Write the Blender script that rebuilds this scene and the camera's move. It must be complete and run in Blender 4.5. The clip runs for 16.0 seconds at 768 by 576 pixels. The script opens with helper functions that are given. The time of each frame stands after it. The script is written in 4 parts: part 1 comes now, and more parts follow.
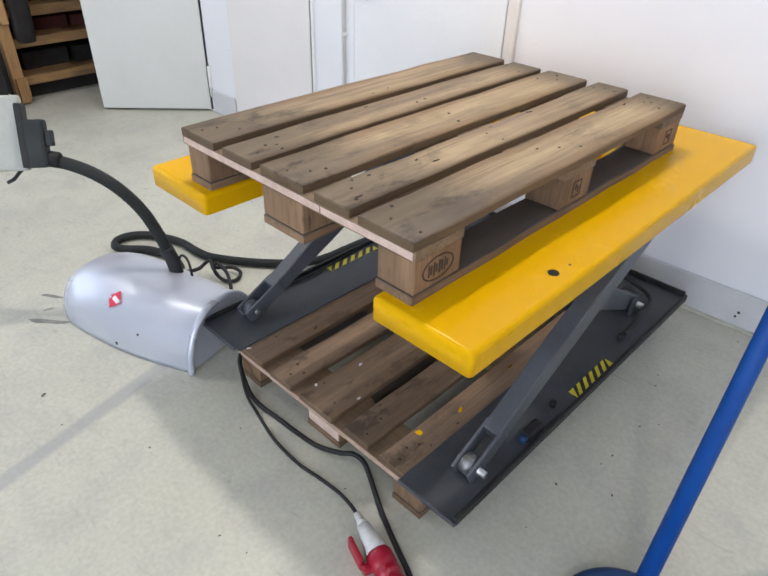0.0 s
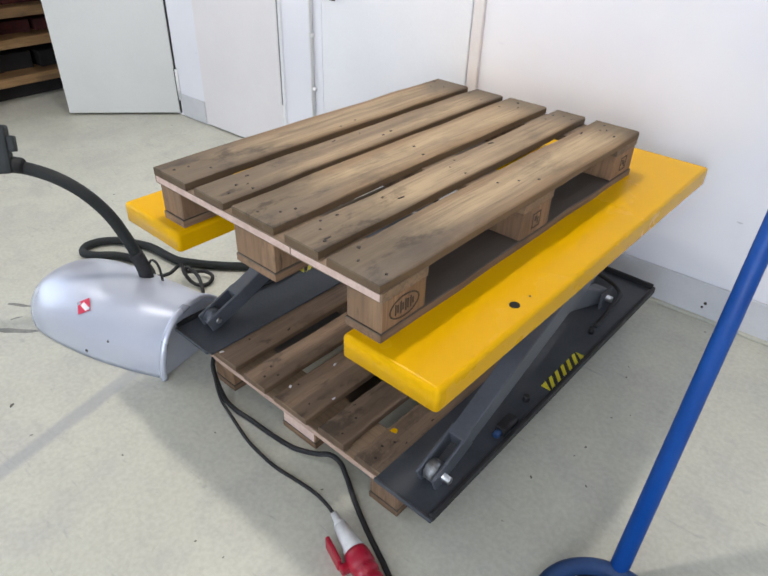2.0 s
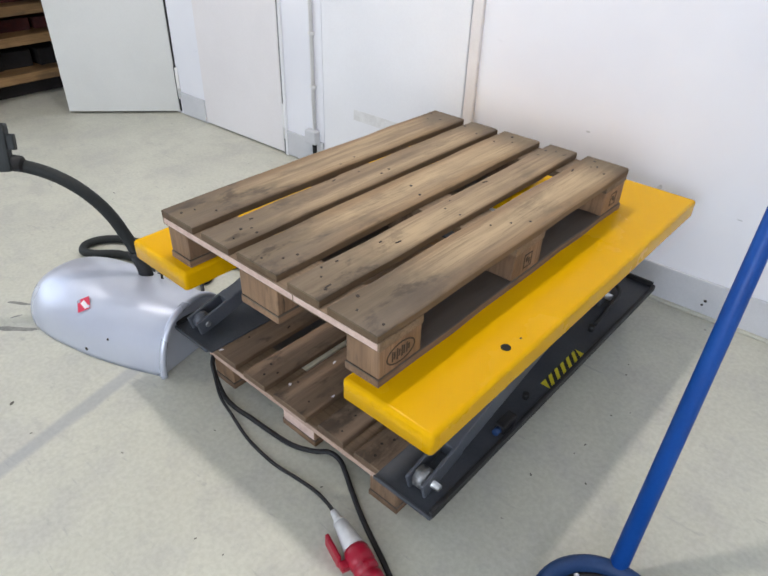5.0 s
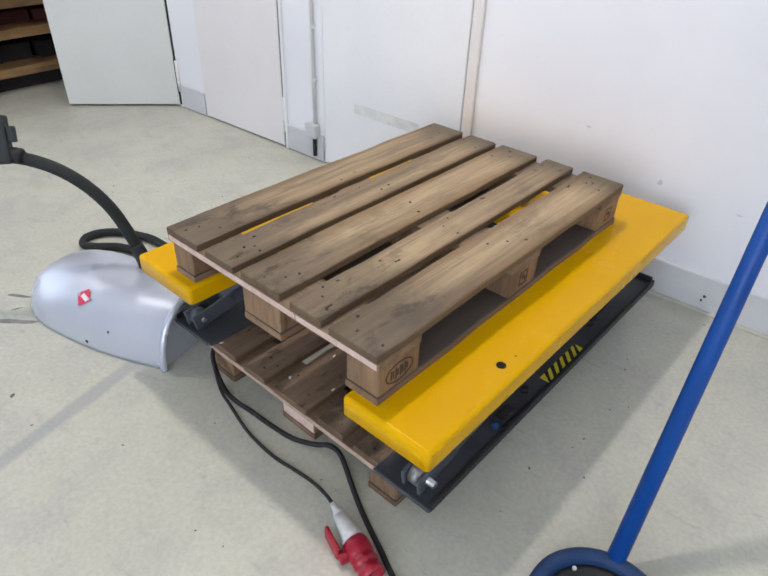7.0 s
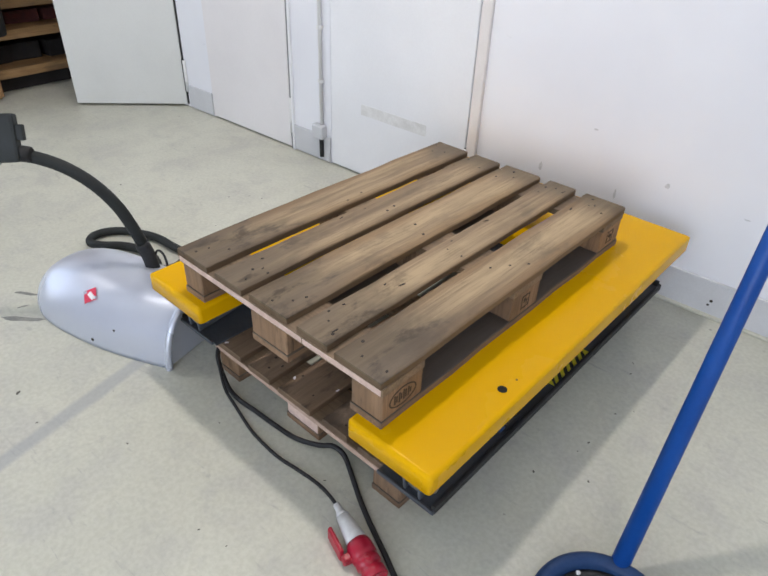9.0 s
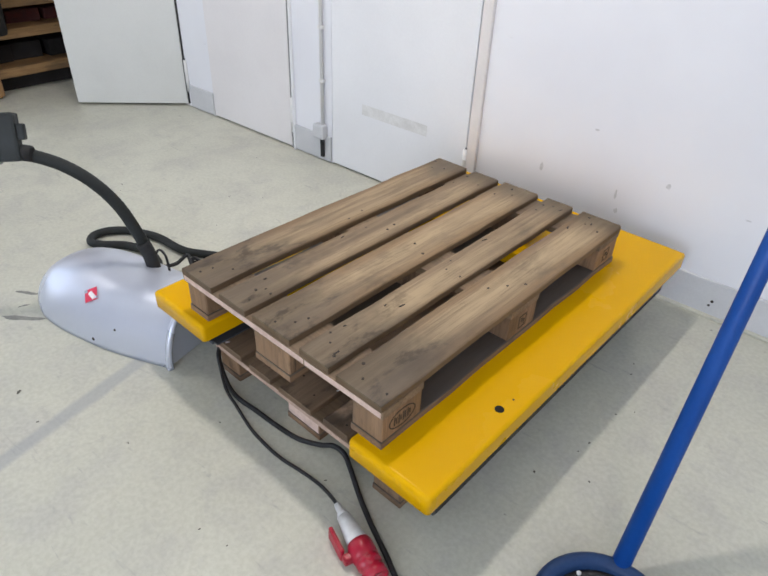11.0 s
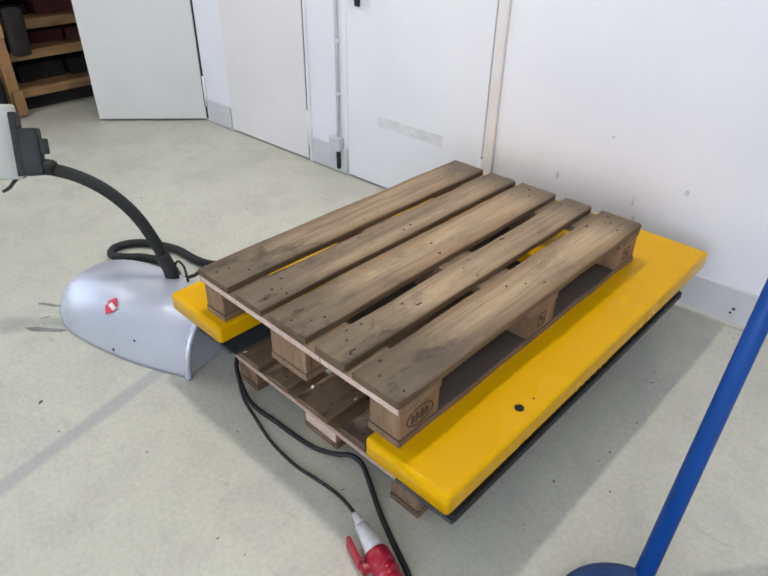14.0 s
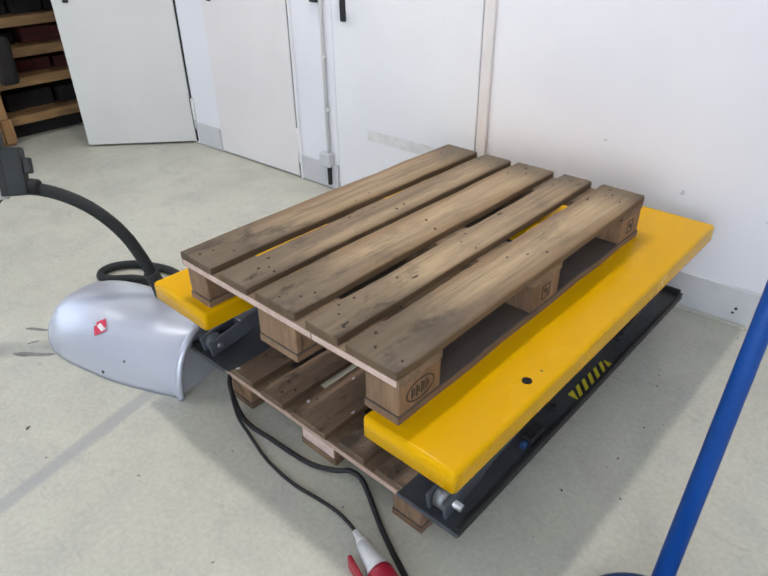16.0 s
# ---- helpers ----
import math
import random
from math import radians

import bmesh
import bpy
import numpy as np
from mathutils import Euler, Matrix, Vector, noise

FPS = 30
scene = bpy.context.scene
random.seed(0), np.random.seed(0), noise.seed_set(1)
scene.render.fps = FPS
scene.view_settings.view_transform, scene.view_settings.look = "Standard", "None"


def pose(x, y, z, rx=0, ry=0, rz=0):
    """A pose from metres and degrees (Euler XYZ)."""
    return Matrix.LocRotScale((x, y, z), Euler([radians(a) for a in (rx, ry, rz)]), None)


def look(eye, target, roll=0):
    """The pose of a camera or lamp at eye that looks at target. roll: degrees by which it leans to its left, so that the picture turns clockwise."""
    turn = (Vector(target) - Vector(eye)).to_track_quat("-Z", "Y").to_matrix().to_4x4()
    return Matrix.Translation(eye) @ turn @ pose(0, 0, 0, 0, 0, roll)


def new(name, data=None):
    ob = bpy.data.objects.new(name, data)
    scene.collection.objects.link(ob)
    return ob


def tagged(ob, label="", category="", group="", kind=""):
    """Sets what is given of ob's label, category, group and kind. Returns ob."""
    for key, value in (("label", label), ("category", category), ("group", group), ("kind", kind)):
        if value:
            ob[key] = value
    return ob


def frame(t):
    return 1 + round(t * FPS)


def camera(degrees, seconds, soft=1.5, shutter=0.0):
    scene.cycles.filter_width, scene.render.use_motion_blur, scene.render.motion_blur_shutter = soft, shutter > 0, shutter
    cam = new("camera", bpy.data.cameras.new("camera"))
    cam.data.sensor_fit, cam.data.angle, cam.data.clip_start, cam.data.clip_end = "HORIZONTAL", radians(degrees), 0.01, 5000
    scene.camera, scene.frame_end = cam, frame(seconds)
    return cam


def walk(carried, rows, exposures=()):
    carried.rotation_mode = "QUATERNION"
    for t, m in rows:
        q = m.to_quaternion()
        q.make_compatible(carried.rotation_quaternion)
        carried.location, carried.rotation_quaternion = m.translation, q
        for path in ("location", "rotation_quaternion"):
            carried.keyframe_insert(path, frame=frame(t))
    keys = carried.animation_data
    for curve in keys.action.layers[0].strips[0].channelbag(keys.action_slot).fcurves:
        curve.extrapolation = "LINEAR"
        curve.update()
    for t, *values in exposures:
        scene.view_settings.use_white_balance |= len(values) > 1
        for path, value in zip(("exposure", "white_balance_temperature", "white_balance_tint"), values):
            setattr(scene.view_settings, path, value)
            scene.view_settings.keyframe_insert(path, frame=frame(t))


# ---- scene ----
cam = camera(63.3, 16.0, soft=1.7)
PATH = [
    (0, 1.0059, -0.7833, 1.4419, 55.710, -1.591, 42.516),
    (0.5, 1.0161, -0.7825, 1.4414, 55.952, -1.126, 41.454),
    (1, 1.0185, -0.7797, 1.4415, 56.152, -0.991, 40.620),
    (1.5, 1.0195, -0.7795, 1.4365, 56.124, -1.377, 40.349),
    (2, 1.0221, -0.7786, 1.4381, 55.939, -1.583, 39.972),
    (2.5, 1.0253, -0.7791, 1.4398, 56.116, -1.362, 39.651),
    (3, 1.0248, -0.7759, 1.4389, 56.115, -1.271, 39.585),
    (3.5, 1.0252, -0.7778, 1.4385, 56.149, -1.283, 39.715),
    (4, 1.0248, -0.7775, 1.4369, 56.109, -1.277, 39.868),
    (6.5, 1.0266, -0.7799, 1.4355, 55.364, -1.854, 39.981),
    (7, 1.0260, -0.7821, 1.4364, 55.310, -1.742, 40.062),
    (7.5, 1.0239, -0.7836, 1.4370, 55.244, -1.726, 40.396),
    (8, 1.0245, -0.7811, 1.4359, 55.278, -1.832, 40.584),
    (8.5, 1.0249, -0.7821, 1.4360, 55.273, -1.932, 40.712),
    (9, 1.0239, -0.7828, 1.4354, 55.411, -1.956, 40.755),
    (11.5, 1.0213, -0.7849, 1.4346, 55.390, -2.125, 40.873),
    (12, 1.0210, -0.7844, 1.4348, 55.267, -2.336, 41.033),
    (12.5, 1.0221, -0.7800, 1.4357, 55.224, -2.570, 41.287),
    (13, 1.0240, -0.7799, 1.4400, 55.457, -2.521, 41.322),
    (13.5, 1.0264, -0.7873, 1.4379, 55.738, -1.830, 41.333),
    (14, 1.0298, -0.7890, 1.4254, 56.569, -0.804, 41.899),
    (14.5, 1.0266, -0.7784, 1.3760, 58.802, -0.092, 42.395),
    (15, 1.0221, -0.7720, 1.3603, 58.589, 0.676, 42.067),
    (15.5, 1.0217, -0.7700, 1.3638, 58.385, 0.759, 41.477),
    (16, 1.0241, -0.7703, 1.3658, 58.627, 0.743, 40.608),
]
HEIGHT = [(0, 0.7324), (0.5, 0.7070), (1, 0.6817), (1.5, 0.6569), (2, 0.6330), (2.5, 0.6091), (3, 0.5863), (3.5, 0.5646), (4, 0.5426), (6.5, 0.4467), (7, 0.4280), (7.5, 0.4105), (8, 0.3928), (8.5, 0.3741), (9, 0.3569), (11.5, 0.2698), (12, 0.2518), (12.2, 0.2452), (12.35, 0.2442), (12.5, 0.2477), (13, 0.2704), (13.5, 0.2956), (14, 0.3200), (14.5, 0.3461), (15, 0.3710), (15.5, 0.3963), (16, 0.4217)]
walk(cam, [(t, pose(x, y, z, rx, ry, rz)) for t, x, y, z, rx, ry, rz in PATH],
     exposures=[(0.0, -0.03), (4.0, -0.05), (8.0, -0.16), (12.0, -0.18), (16.0, -0.15)])

# ---- light ----
WALL_Y, WEST, EAST, SOUTH = 1.57, -4.35, 3.6, -5.0
world = bpy.data.worlds.new("world")
scene.world = world
world.use_nodes = True
sky = world.node_tree.nodes.new("ShaderNodeTexSky")
sky.sky_type, sky.sun_disc, sky.sun_elevation, sky.sun_rotation = "NISHITA", False, radians(40), radians(200)
world.node_tree.links.new(sky.outputs[0], world.node_tree.nodes["Background"].inputs[0])
world.node_tree.nodes["Background"].inputs[1].default_value = 0.1


def area_light(name, m, sx, sy, watts, colour):
    data = bpy.data.lights.new(name, "AREA")
    data.shape, data.size, data.size_y, data.energy, data.color = "RECTANGLE", sx, sy, watts, colour
    ob = new(name, data)
    ob.matrix_world = m
    return ob


LAMP = (1.0, 0.930, 0.868)
CEILING = 3.3
# round high-bay lamps: the one over the table throws its shadow, the other two are unseen fill added to brighten floor
# and wall
BAYS = [(-0.45, 0.62, 38), (-2.7, -0.5, 15), (2.4, -1.7, 17)]
for bx, by, watts in BAYS:
    area_light("bay_light", pose(bx, by, CEILING - 0.27), 0.17, 0.17, watts, LAMP).data.shape = "DISK"
# daylight by an unseen gate, added behind the camera as fill, and by the window
area_light("gate_daylight", pose(1.55, SOUTH, 1.45, 90, 0, 0), 3.3, 2.7, 146, (0.79, 0.865, 1.0))
area_light("window_daylight", pose(WEST + 0.02, -1.75, 1.5, 90, 0, -90), 2.9, 2.5, 44, (0.80, 0.87, 1.0))

# ---- materials ----
def shader(name, rough=0.6, metal=0.0, colour=(0.5, 0.5, 0.5)):
    m = bpy.data.materials.new(name)
    m.use_nodes = True
    p = m.node_tree.nodes["Principled BSDF"]
    p.inputs["Roughness"].default_value, p.inputs["Metallic"].default_value = rough, metal
    p.inputs["Base Color"].default_value = (*colour, 1)
    return m, m.node_tree, p


def node(tree, kind, **values):
    n = tree.nodes.new(kind)
    for key, v in values.items():
        n.inputs[key.replace("_", " ")].default_value = v
    return n


def coords(tree, scale=(1, 1, 1), scatter=True):
    """Object coordinates in metres; scatter shifts the pattern from piece to piece."""
    tc, mp = tree.nodes.new("ShaderNodeTexCoord"), tree.nodes.new("ShaderNodeMapping")
    mp.inputs["Scale"].default_value = scale
    tree.links.new(tc.outputs["Object"], mp.inputs["Vector"])
    if scatter:
        info = tree.nodes.new("ShaderNodeObjectInfo")
        mul = tree.nodes.new("ShaderNodeMath")
        mul.operation = "MULTIPLY"
        mul.inputs[1].default_value = 37.0
        tree.links.new(info.outputs["Random"], mul.inputs[0])
        tree.links.new(mul.outputs[0], mp.inputs["Location"])
    return mp.outputs["Vector"]


def noise_of(tree, vec, scale, detail=4.0, rough=0.55, warp=0.0):
    n = node(tree, "ShaderNodeTexNoise", Scale=scale, Detail=detail, Roughness=rough, Distortion=warp)
    tree.links.new(vec, n.inputs["Vector"])
    return n.outputs["Fac"]


def ramp(tree, fac, *stops):
    r = tree.nodes.new("ShaderNodeValToRGB")
    while len(r.color_ramp.elements) < len(stops):
        r.color_ramp.elements.new(0.5)
    for e, (at, c) in zip(r.color_ramp.elements, stops):
        e.position = at
        e.color = (*c, 1) if isinstance(c, tuple) else (c, c, c, 1)
    r.color_ramp.interpolation = "EASE"
    tree.links.new(fac, r.inputs["Fac"])
    return r.outputs["Color"]


def mix(tree, fac, a, b, kind="MIX"):
    n = tree.nodes.new("ShaderNodeMix")
    n.data_type, n.blend_type = "RGBA", kind
    for socket, v in ((n.inputs["Factor"], fac), (n.inputs["A"], a), (n.inputs["B"], b)):
        if isinstance(v, (int, float)):
            socket.default_value = v
        elif isinstance(v, tuple):
            socket.default_value = (*v, 1)
        else:
            tree.links.new(v, socket)
    return n.outputs["Result"]


def bump(tree, p, fac, strength=0.3, depth=0.002):
    b = node(tree, "ShaderNodeBump", Strength=strength, Distance=depth)
    tree.links.new(fac, b.inputs["Height"])
    tree.links.new(b.outputs["Normal"], p.inputs["Normal"])


def speckled(name, dark, light, scale=8.0, rough=0.6, metal=0.0, relief=0.15, fine=120.0, scatter=True):
    """Plain paint, plastic or metal with mottling at two scales."""
    m, t, p = shader(name, rough, metal)
    v = coords(t, scatter=scatter)
    big, small = noise_of(t, v, scale), noise_of(t, v, fine, 3)
    c = mix(t, 0.3, ramp(t, big, (0.3, dark), (0.7, light)), ramp(t, small, (0.3, dark), (0.7, light)))
    t.links.new(c, p.inputs["Base Color"])
    r = ramp(t, big, (0.25, rough * 0.8), (0.75, min(1.0, rough * 1.2)))
    t.links.new(r, p.inputs["Roughness"])
    bump(t, p, small, relief, 0.0006)
    return m


def timber(name, pale, mid, grey, axis="y", dirt=0.5, top_shade=None):
    """Weathered softwood: long soft streaks along one axis, grime in blotches."""
    m, t, p = shader(name, 0.72)
    stretch = lambda a, b: {"x": (b, a, a), "y": (a, b, a), "z": (a, a, b)}[axis]
    v, w = coords(t, stretch(24, 0.9)), coords(t, stretch(3.2, 1.1))
    fine = coords(t, stretch(90, 4.0))
    streak = noise_of(t, v, 1.0, 5, 0.6, 0.5)
    tone = noise_of(t, w, 2.2, 4, 0.55, 0.6)
    blot = noise_of(t, coords(t, stretch(2.0, 1.0)), 5.0, 6, 0.62, 0.5)
    fibre = noise_of(t, fine, 1.6, 5, 0.65)
    c = ramp(t, streak, (0.30, mid), (0.50, tuple((a + b) / 2 for a, b in zip(pale, mid))), (0.64, pale), (0.78, mid))
    c = mix(t, ramp(t, tone, (0.38, 0.75), (0.60, 0.0)), c, mid)
    c = mix(t, ramp(t, fibre, (0.36, 0.38), (0.56, 0.0)), c, tuple(0.5 * g for g in mid))
    soot = noise_of(t, coords(t, stretch(11, 2.2)), 2.4, 7, 0.70, 0.4)
    c = mix(t, ramp(t, soot, (0.54, 0.0), (0.72, dirt)), c, tuple(0.75 * g for g in grey))
    c = mix(t, ramp(t, blot, (0.50, 0.0), (0.68, dirt)), c, grey)
    if top_shade:
        # shade under the deck, put into the upper face as dark grey
        tc3, sep3 = t.nodes.new("ShaderNodeTexCoord"), t.nodes.new("ShaderNodeSeparateXYZ")
        t.links.new(tc3.outputs["Object"], sep3.inputs[0])
        lift = node(t, "ShaderNodeMapRange", From_Min=0.006, From_Max=0.0095)
        t.links.new(sep3.outputs[2], lift.inputs["Value"])
        c = mix(t, ramp(t, lift.outputs[0], (0.0, 0.0), (1.0, 0.85)), c, top_shade)
    scar = noise_of(t, coords(t, stretch(22, 7)), 1.5, 4, 0.6)
    c = mix(t, ramp(t, scar, (0.66, 0.0), (0.76, 0.7)), c, (0.035, 0.027, 0.02))
    info = t.nodes.new("ShaderNodeObjectInfo")
    shade = ramp(t, info.outputs["Random"], (0.0, (0.84, 0.82, 0.80)), (1.0, (1.16, 1.10, 1.0)))
    c = mix(t, 1.0, c, shade, "MULTIPLY")
    t.links.new(c, p.inputs["Base Color"])
    t.links.new(ramp(t, tone, (0.3, 0.55), (0.7, 0.82)), p.inputs["Roughness"])
    bump(t, p, mix(t, 0.5, streak, fibre), 0.6, 0.0018)
    return m


def deck_timber(name, pale, tan, grey, edge, far=0.8, near=0.75, half=0.6, contrast=1.0):
    """Weathered deck board along y: paler down the middle, greyed at both ends, brown along its edges, darker below its
    top face.
    """
    m, t, p = shader(name, 0.75)
    tc, sep = t.nodes.new("ShaderNodeTexCoord"), t.nodes.new("ShaderNodeSeparateXYZ")
    t.links.new(tc.outputs["Object"], sep.inputs[0])

    def sum_of(a, b, scale, shift=0.0):
        """a + scale * (b - 0.5) + shift"""
        n = t.nodes.new("ShaderNodeMath")
        n.operation = "MULTIPLY_ADD"
        n.inputs[1].default_value = scale
        t.links.new(b, n.inputs[0])
        o = t.nodes.new("ShaderNodeMath")
        o.inputs[1].default_value = shift - 0.5 * scale
        t.links.new(n.outputs[0], o.inputs[0])
        t.links.new(a, n.inputs[2])
        return o.outputs[0]

    def size_of(a):
        n = t.nodes.new("ShaderNodeMath")
        n.operation = "ABSOLUTE"
        t.links.new(a, n.inputs[0])
        return n.outputs[0]
    x, y, z = sep.outputs
    band = noise_of(t, coords(t, (17, 0.75, 17)), 1.0, 3, 0.5, 0.1)
    grain = noise_of(t, coords(t, (62, 1.5, 62)), 1.0, 5, 0.62, 0.25)
    fibre = noise_of(t, coords(t, (230, 7, 230)), 1.0, 3, 0.6)
    cloud = noise_of(t, coords(t, (9, 3.2, 9)), 1.0, 6, 0.62, 0.3)
    patch = noise_of(t, coords(t, (5, 2.4, 5)), 1.0, 3, 0.5)
    c = mix(t, ramp(t, band, (0.30, 0.0), (0.66, 1.0)), tan, pale)
    # late-wood lines
    c = mix(t, ramp(t, grain, (0.30, 0.42 * contrast), (0.52, 0.0)), c, tuple(0.62 * k for k in tan))
    c = mix(t, ramp(t, grain, (0.55, 0.0), (0.75, 0.45 * contrast)), c, tuple(min(1.0, 1.12 * k) for k in pale))
    # paler middle, browner towards both edges
    side = sum_of(size_of(x), patch, 0.045)
    c = mix(t, ramp(t, side, (0.030, 0.0), (0.072, 0.75)), c, edge)
    # handled, greyed ends
    mean_grey = mix(t, ramp(t, cloud, (0.30, 0.0), (0.70, 1.0)), tuple(0.55 * k for k in grey), tuple(1.5 * k for k in grey))
    front = ramp(t, sum_of(y, cloud, 0.42, half), (0.10, near), (0.42, 0.0))
    back = ramp(t, sum_of(y, cloud, 0.20, 0.0), (half - 0.20, 0.0), (half - 0.02, far))
    c = mix(t, front, c, mean_grey)
    c = mix(t, back, c, mean_grey)
    # oil and tread marks by the front ends, loose soiling anywhere
    soot = noise_of(t, coords(t, (14, 6, 14)), 1.0, 5, 0.65, 0.2)
    reach = ramp(t, sum_of(y, patch, 0.5, half), (0.12, 1.0), (0.55, 0.15))
    c = mix(t, mix(t, 1.0, reach, ramp(t, soot, (0.52, 0.0), (0.66, 0.75)), "MULTIPLY"), c, tuple(0.42 * k for k in grey))
    c = mix(t, ramp(t, cloud, (0.56, 0.0), (0.76, 0.55 * contrast)), c, grey)
    c = mix(t, ramp(t, fibre, (0.33, 0.30), (0.55, 0.0)), c, tuple(0.5 * k for k in tan))
    # darker brown below the top face, on the board's sides and ends
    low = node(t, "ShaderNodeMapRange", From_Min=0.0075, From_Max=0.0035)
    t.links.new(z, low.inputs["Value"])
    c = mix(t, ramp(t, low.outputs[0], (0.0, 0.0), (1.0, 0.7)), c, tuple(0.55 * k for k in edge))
    info = t.nodes.new("ShaderNodeObjectInfo")
    c = mix(t, 1.0, c, ramp(t, info.outputs["Random"], (0.0, (0.90, 0.88, 0.86)), (1.0, (1.10, 1.07, 1.02))), "MULTIPLY")
    t.links.new(c, p.inputs["Base Color"])
    t.links.new(ramp(t, band, (0.3, 0.62), (0.7, 0.85)), p.inputs["Roughness"])
    bump(t, p, mix(t, 0.5, grain, fibre), 0.5, 0.0015)
    return m


MAT = {}
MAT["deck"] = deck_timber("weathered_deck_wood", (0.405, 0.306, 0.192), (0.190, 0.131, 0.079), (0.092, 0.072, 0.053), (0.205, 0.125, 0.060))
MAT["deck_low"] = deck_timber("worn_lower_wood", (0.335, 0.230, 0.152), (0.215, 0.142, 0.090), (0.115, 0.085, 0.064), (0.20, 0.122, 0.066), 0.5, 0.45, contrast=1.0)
MAT["cross"] = timber("pale_cross_wood", (0.25, 0.180, 0.120), (0.165, 0.115, 0.075), (0.10, 0.078, 0.058), "x")
MAT["block"] = timber("block_wood", (0.315, 0.203, 0.125), (0.195, 0.119, 0.070), (0.095, 0.064, 0.044), "z", dirt=0.7)
# upper face carries the deck's shade as a grey tint
MAT["foot"] = timber("foot_wood_shaded_top", (0.30, 0.195, 0.125), (0.19, 0.118, 0.072), (0.09, 0.065, 0.048), "y", dirt=0.6, top_shade=(0.085, 0.077, 0.070))
MAT["sawn"] = speckled("pink_sawn_end", (0.52, 0.37, 0.31), (0.68, 0.52, 0.45), 30, 0.85)
MAT["sawn_low"] = speckled("brown_sawn_end", (0.37, 0.255, 0.195), (0.50, 0.365, 0.29), 30, 0.85)
MAT["stamp"] = speckled("burnt_stamp", (0.03, 0.022, 0.016), (0.07, 0.05, 0.035), 60, 0.9)
MAT["nail"] = speckled("rusty_nail", (0.02, 0.016, 0.014), (0.06, 0.045, 0.035), 90, 0.6, 0.5)
MAT["yellow"] = speckled("yellow_enamel", (0.70, 0.378, 0.0008), (0.715, 0.388, 0.001), 3, 0.25, relief=0.008, fine=260)
MAT["yellow"].node_tree.nodes["Principled BSDF"].inputs["Specular IOR Level"].default_value = 0.10
MAT["iron"] = speckled("dark_grey_enamel", (0.046, 0.052, 0.062), (0.074, 0.081, 0.094), 6, 0.42, relief=0.1)
MAT["arm"] = speckled("blue_grey_enamel", (0.066, 0.074, 0.090), (0.100, 0.110, 0.130), 6, 0.38, relief=0.1)
MAT["black"] = speckled("black_rubber", (0.012, 0.012, 0.013), (0.03, 0.03, 0.032), 20, 0.55)
MAT["hose"] = speckled("black_hose", (0.010, 0.012, 0.012), (0.022, 0.025, 0.025), 14, 0.6)
MAT["steel"] = speckled("bright_steel", (0.45, 0.46, 0.47), (0.72, 0.73, 0.74), 40, 0.3, 0.9)
MAT["dull"] = speckled("worn_dull_steel", (0.20, 0.205, 0.21), (0.36, 0.365, 0.37), 60, 0.5, 0.8)
MAT["hood"] = speckled("silver_hammered_paint", (0.56, 0.59, 0.68), (0.59, 0.62, 0.71), 1.2, 0.30, 0.45, 0.02, 40)
MAT["blue"] = speckled("blue_paint", (0.005, 0.056, 0.27), (0.009, 0.076, 0.335), 6, 0.4)
MAT["blue_dark"] = speckled("scuffed_blue_rubber", (0.010, 0.032, 0.10), (0.018, 0.052, 0.145), 14, 0.5)
MAT["red"] = speckled("red_plastic", (0.30, 0.004, 0.022), (0.38, 0.007, 0.032), 20, 0.33)
MAT["white_plastic"] = speckled("grey_white_plastic", (0.55, 0.55, 0.55), (0.68, 0.68, 0.68), 20, 0.45)
for dull_name in ("hose", "black", "iron", "blue", "blue_dark"):
    MAT[dull_name].node_tree.nodes["Principled BSDF"].inputs["Specular IOR Level"].default_value = 0.3
MAT["haz_yellow"] = speckled("sticker_yellow", (0.62, 0.55, 0.03), (0.75, 0.66, 0.05), 20, 0.5)
MAT["haz_black"] = speckled("sticker_black", (0.01, 0.01, 0.01), (0.025, 0.025, 0.025), 30, 0.5)
MAT["sticker_red"] = speckled("sticker_red", (0.55, 0.02, 0.06), (0.66, 0.04, 0.09), 40, 0.5)
MAT["hole"] = speckled("unlit_hole", (0.004, 0.004, 0.004), (0.008, 0.007, 0.006), 30, 1.0)
MAT["paper"] = speckled("sticker_white", (0.70, 0.66, 0.68), (0.8, 0.78, 0.79), 40, 0.6)
# door_3's leaf faces away from the light; its shade is in this greyer colour
MAT["door_shaded"] = speckled("shaded_white_door_paint", (0.60, 0.61, 0.595), (0.65, 0.66, 0.645), 2.5, 0.45, relief=0.05)
MAT["door"] = speckled("white_door_paint", (0.735, 0.745, 0.775), (0.785, 0.795, 0.825), 2.5, 0.42, relief=0.05)
MAT["door_warm"] = speckled("warm_white_door_paint", (0.715, 0.695, 0.705), (0.765, 0.745, 0.755), 2.5, 0.42, relief=0.05)
MAT["trim"] = speckled("off_white_frame_paint", (0.68, 0.65, 0.64), (0.75, 0.72, 0.71), 4, 0.5)
MAT["skirt"] = speckled("grey_skirting", (0.51, 0.52, 0.545), (0.59, 0.60, 0.625), 5, 0.5)
MAT["tape"] = speckled("dirty_clear_tape", (0.60, 0.60, 0.595), (0.74, 0.745, 0.75), 25, 0.4)
MAT["box_beige"] = speckled("beige_grey_plastic", (0.38, 0.39, 0.35), (0.45, 0.46, 0.42), 12, 0.5)
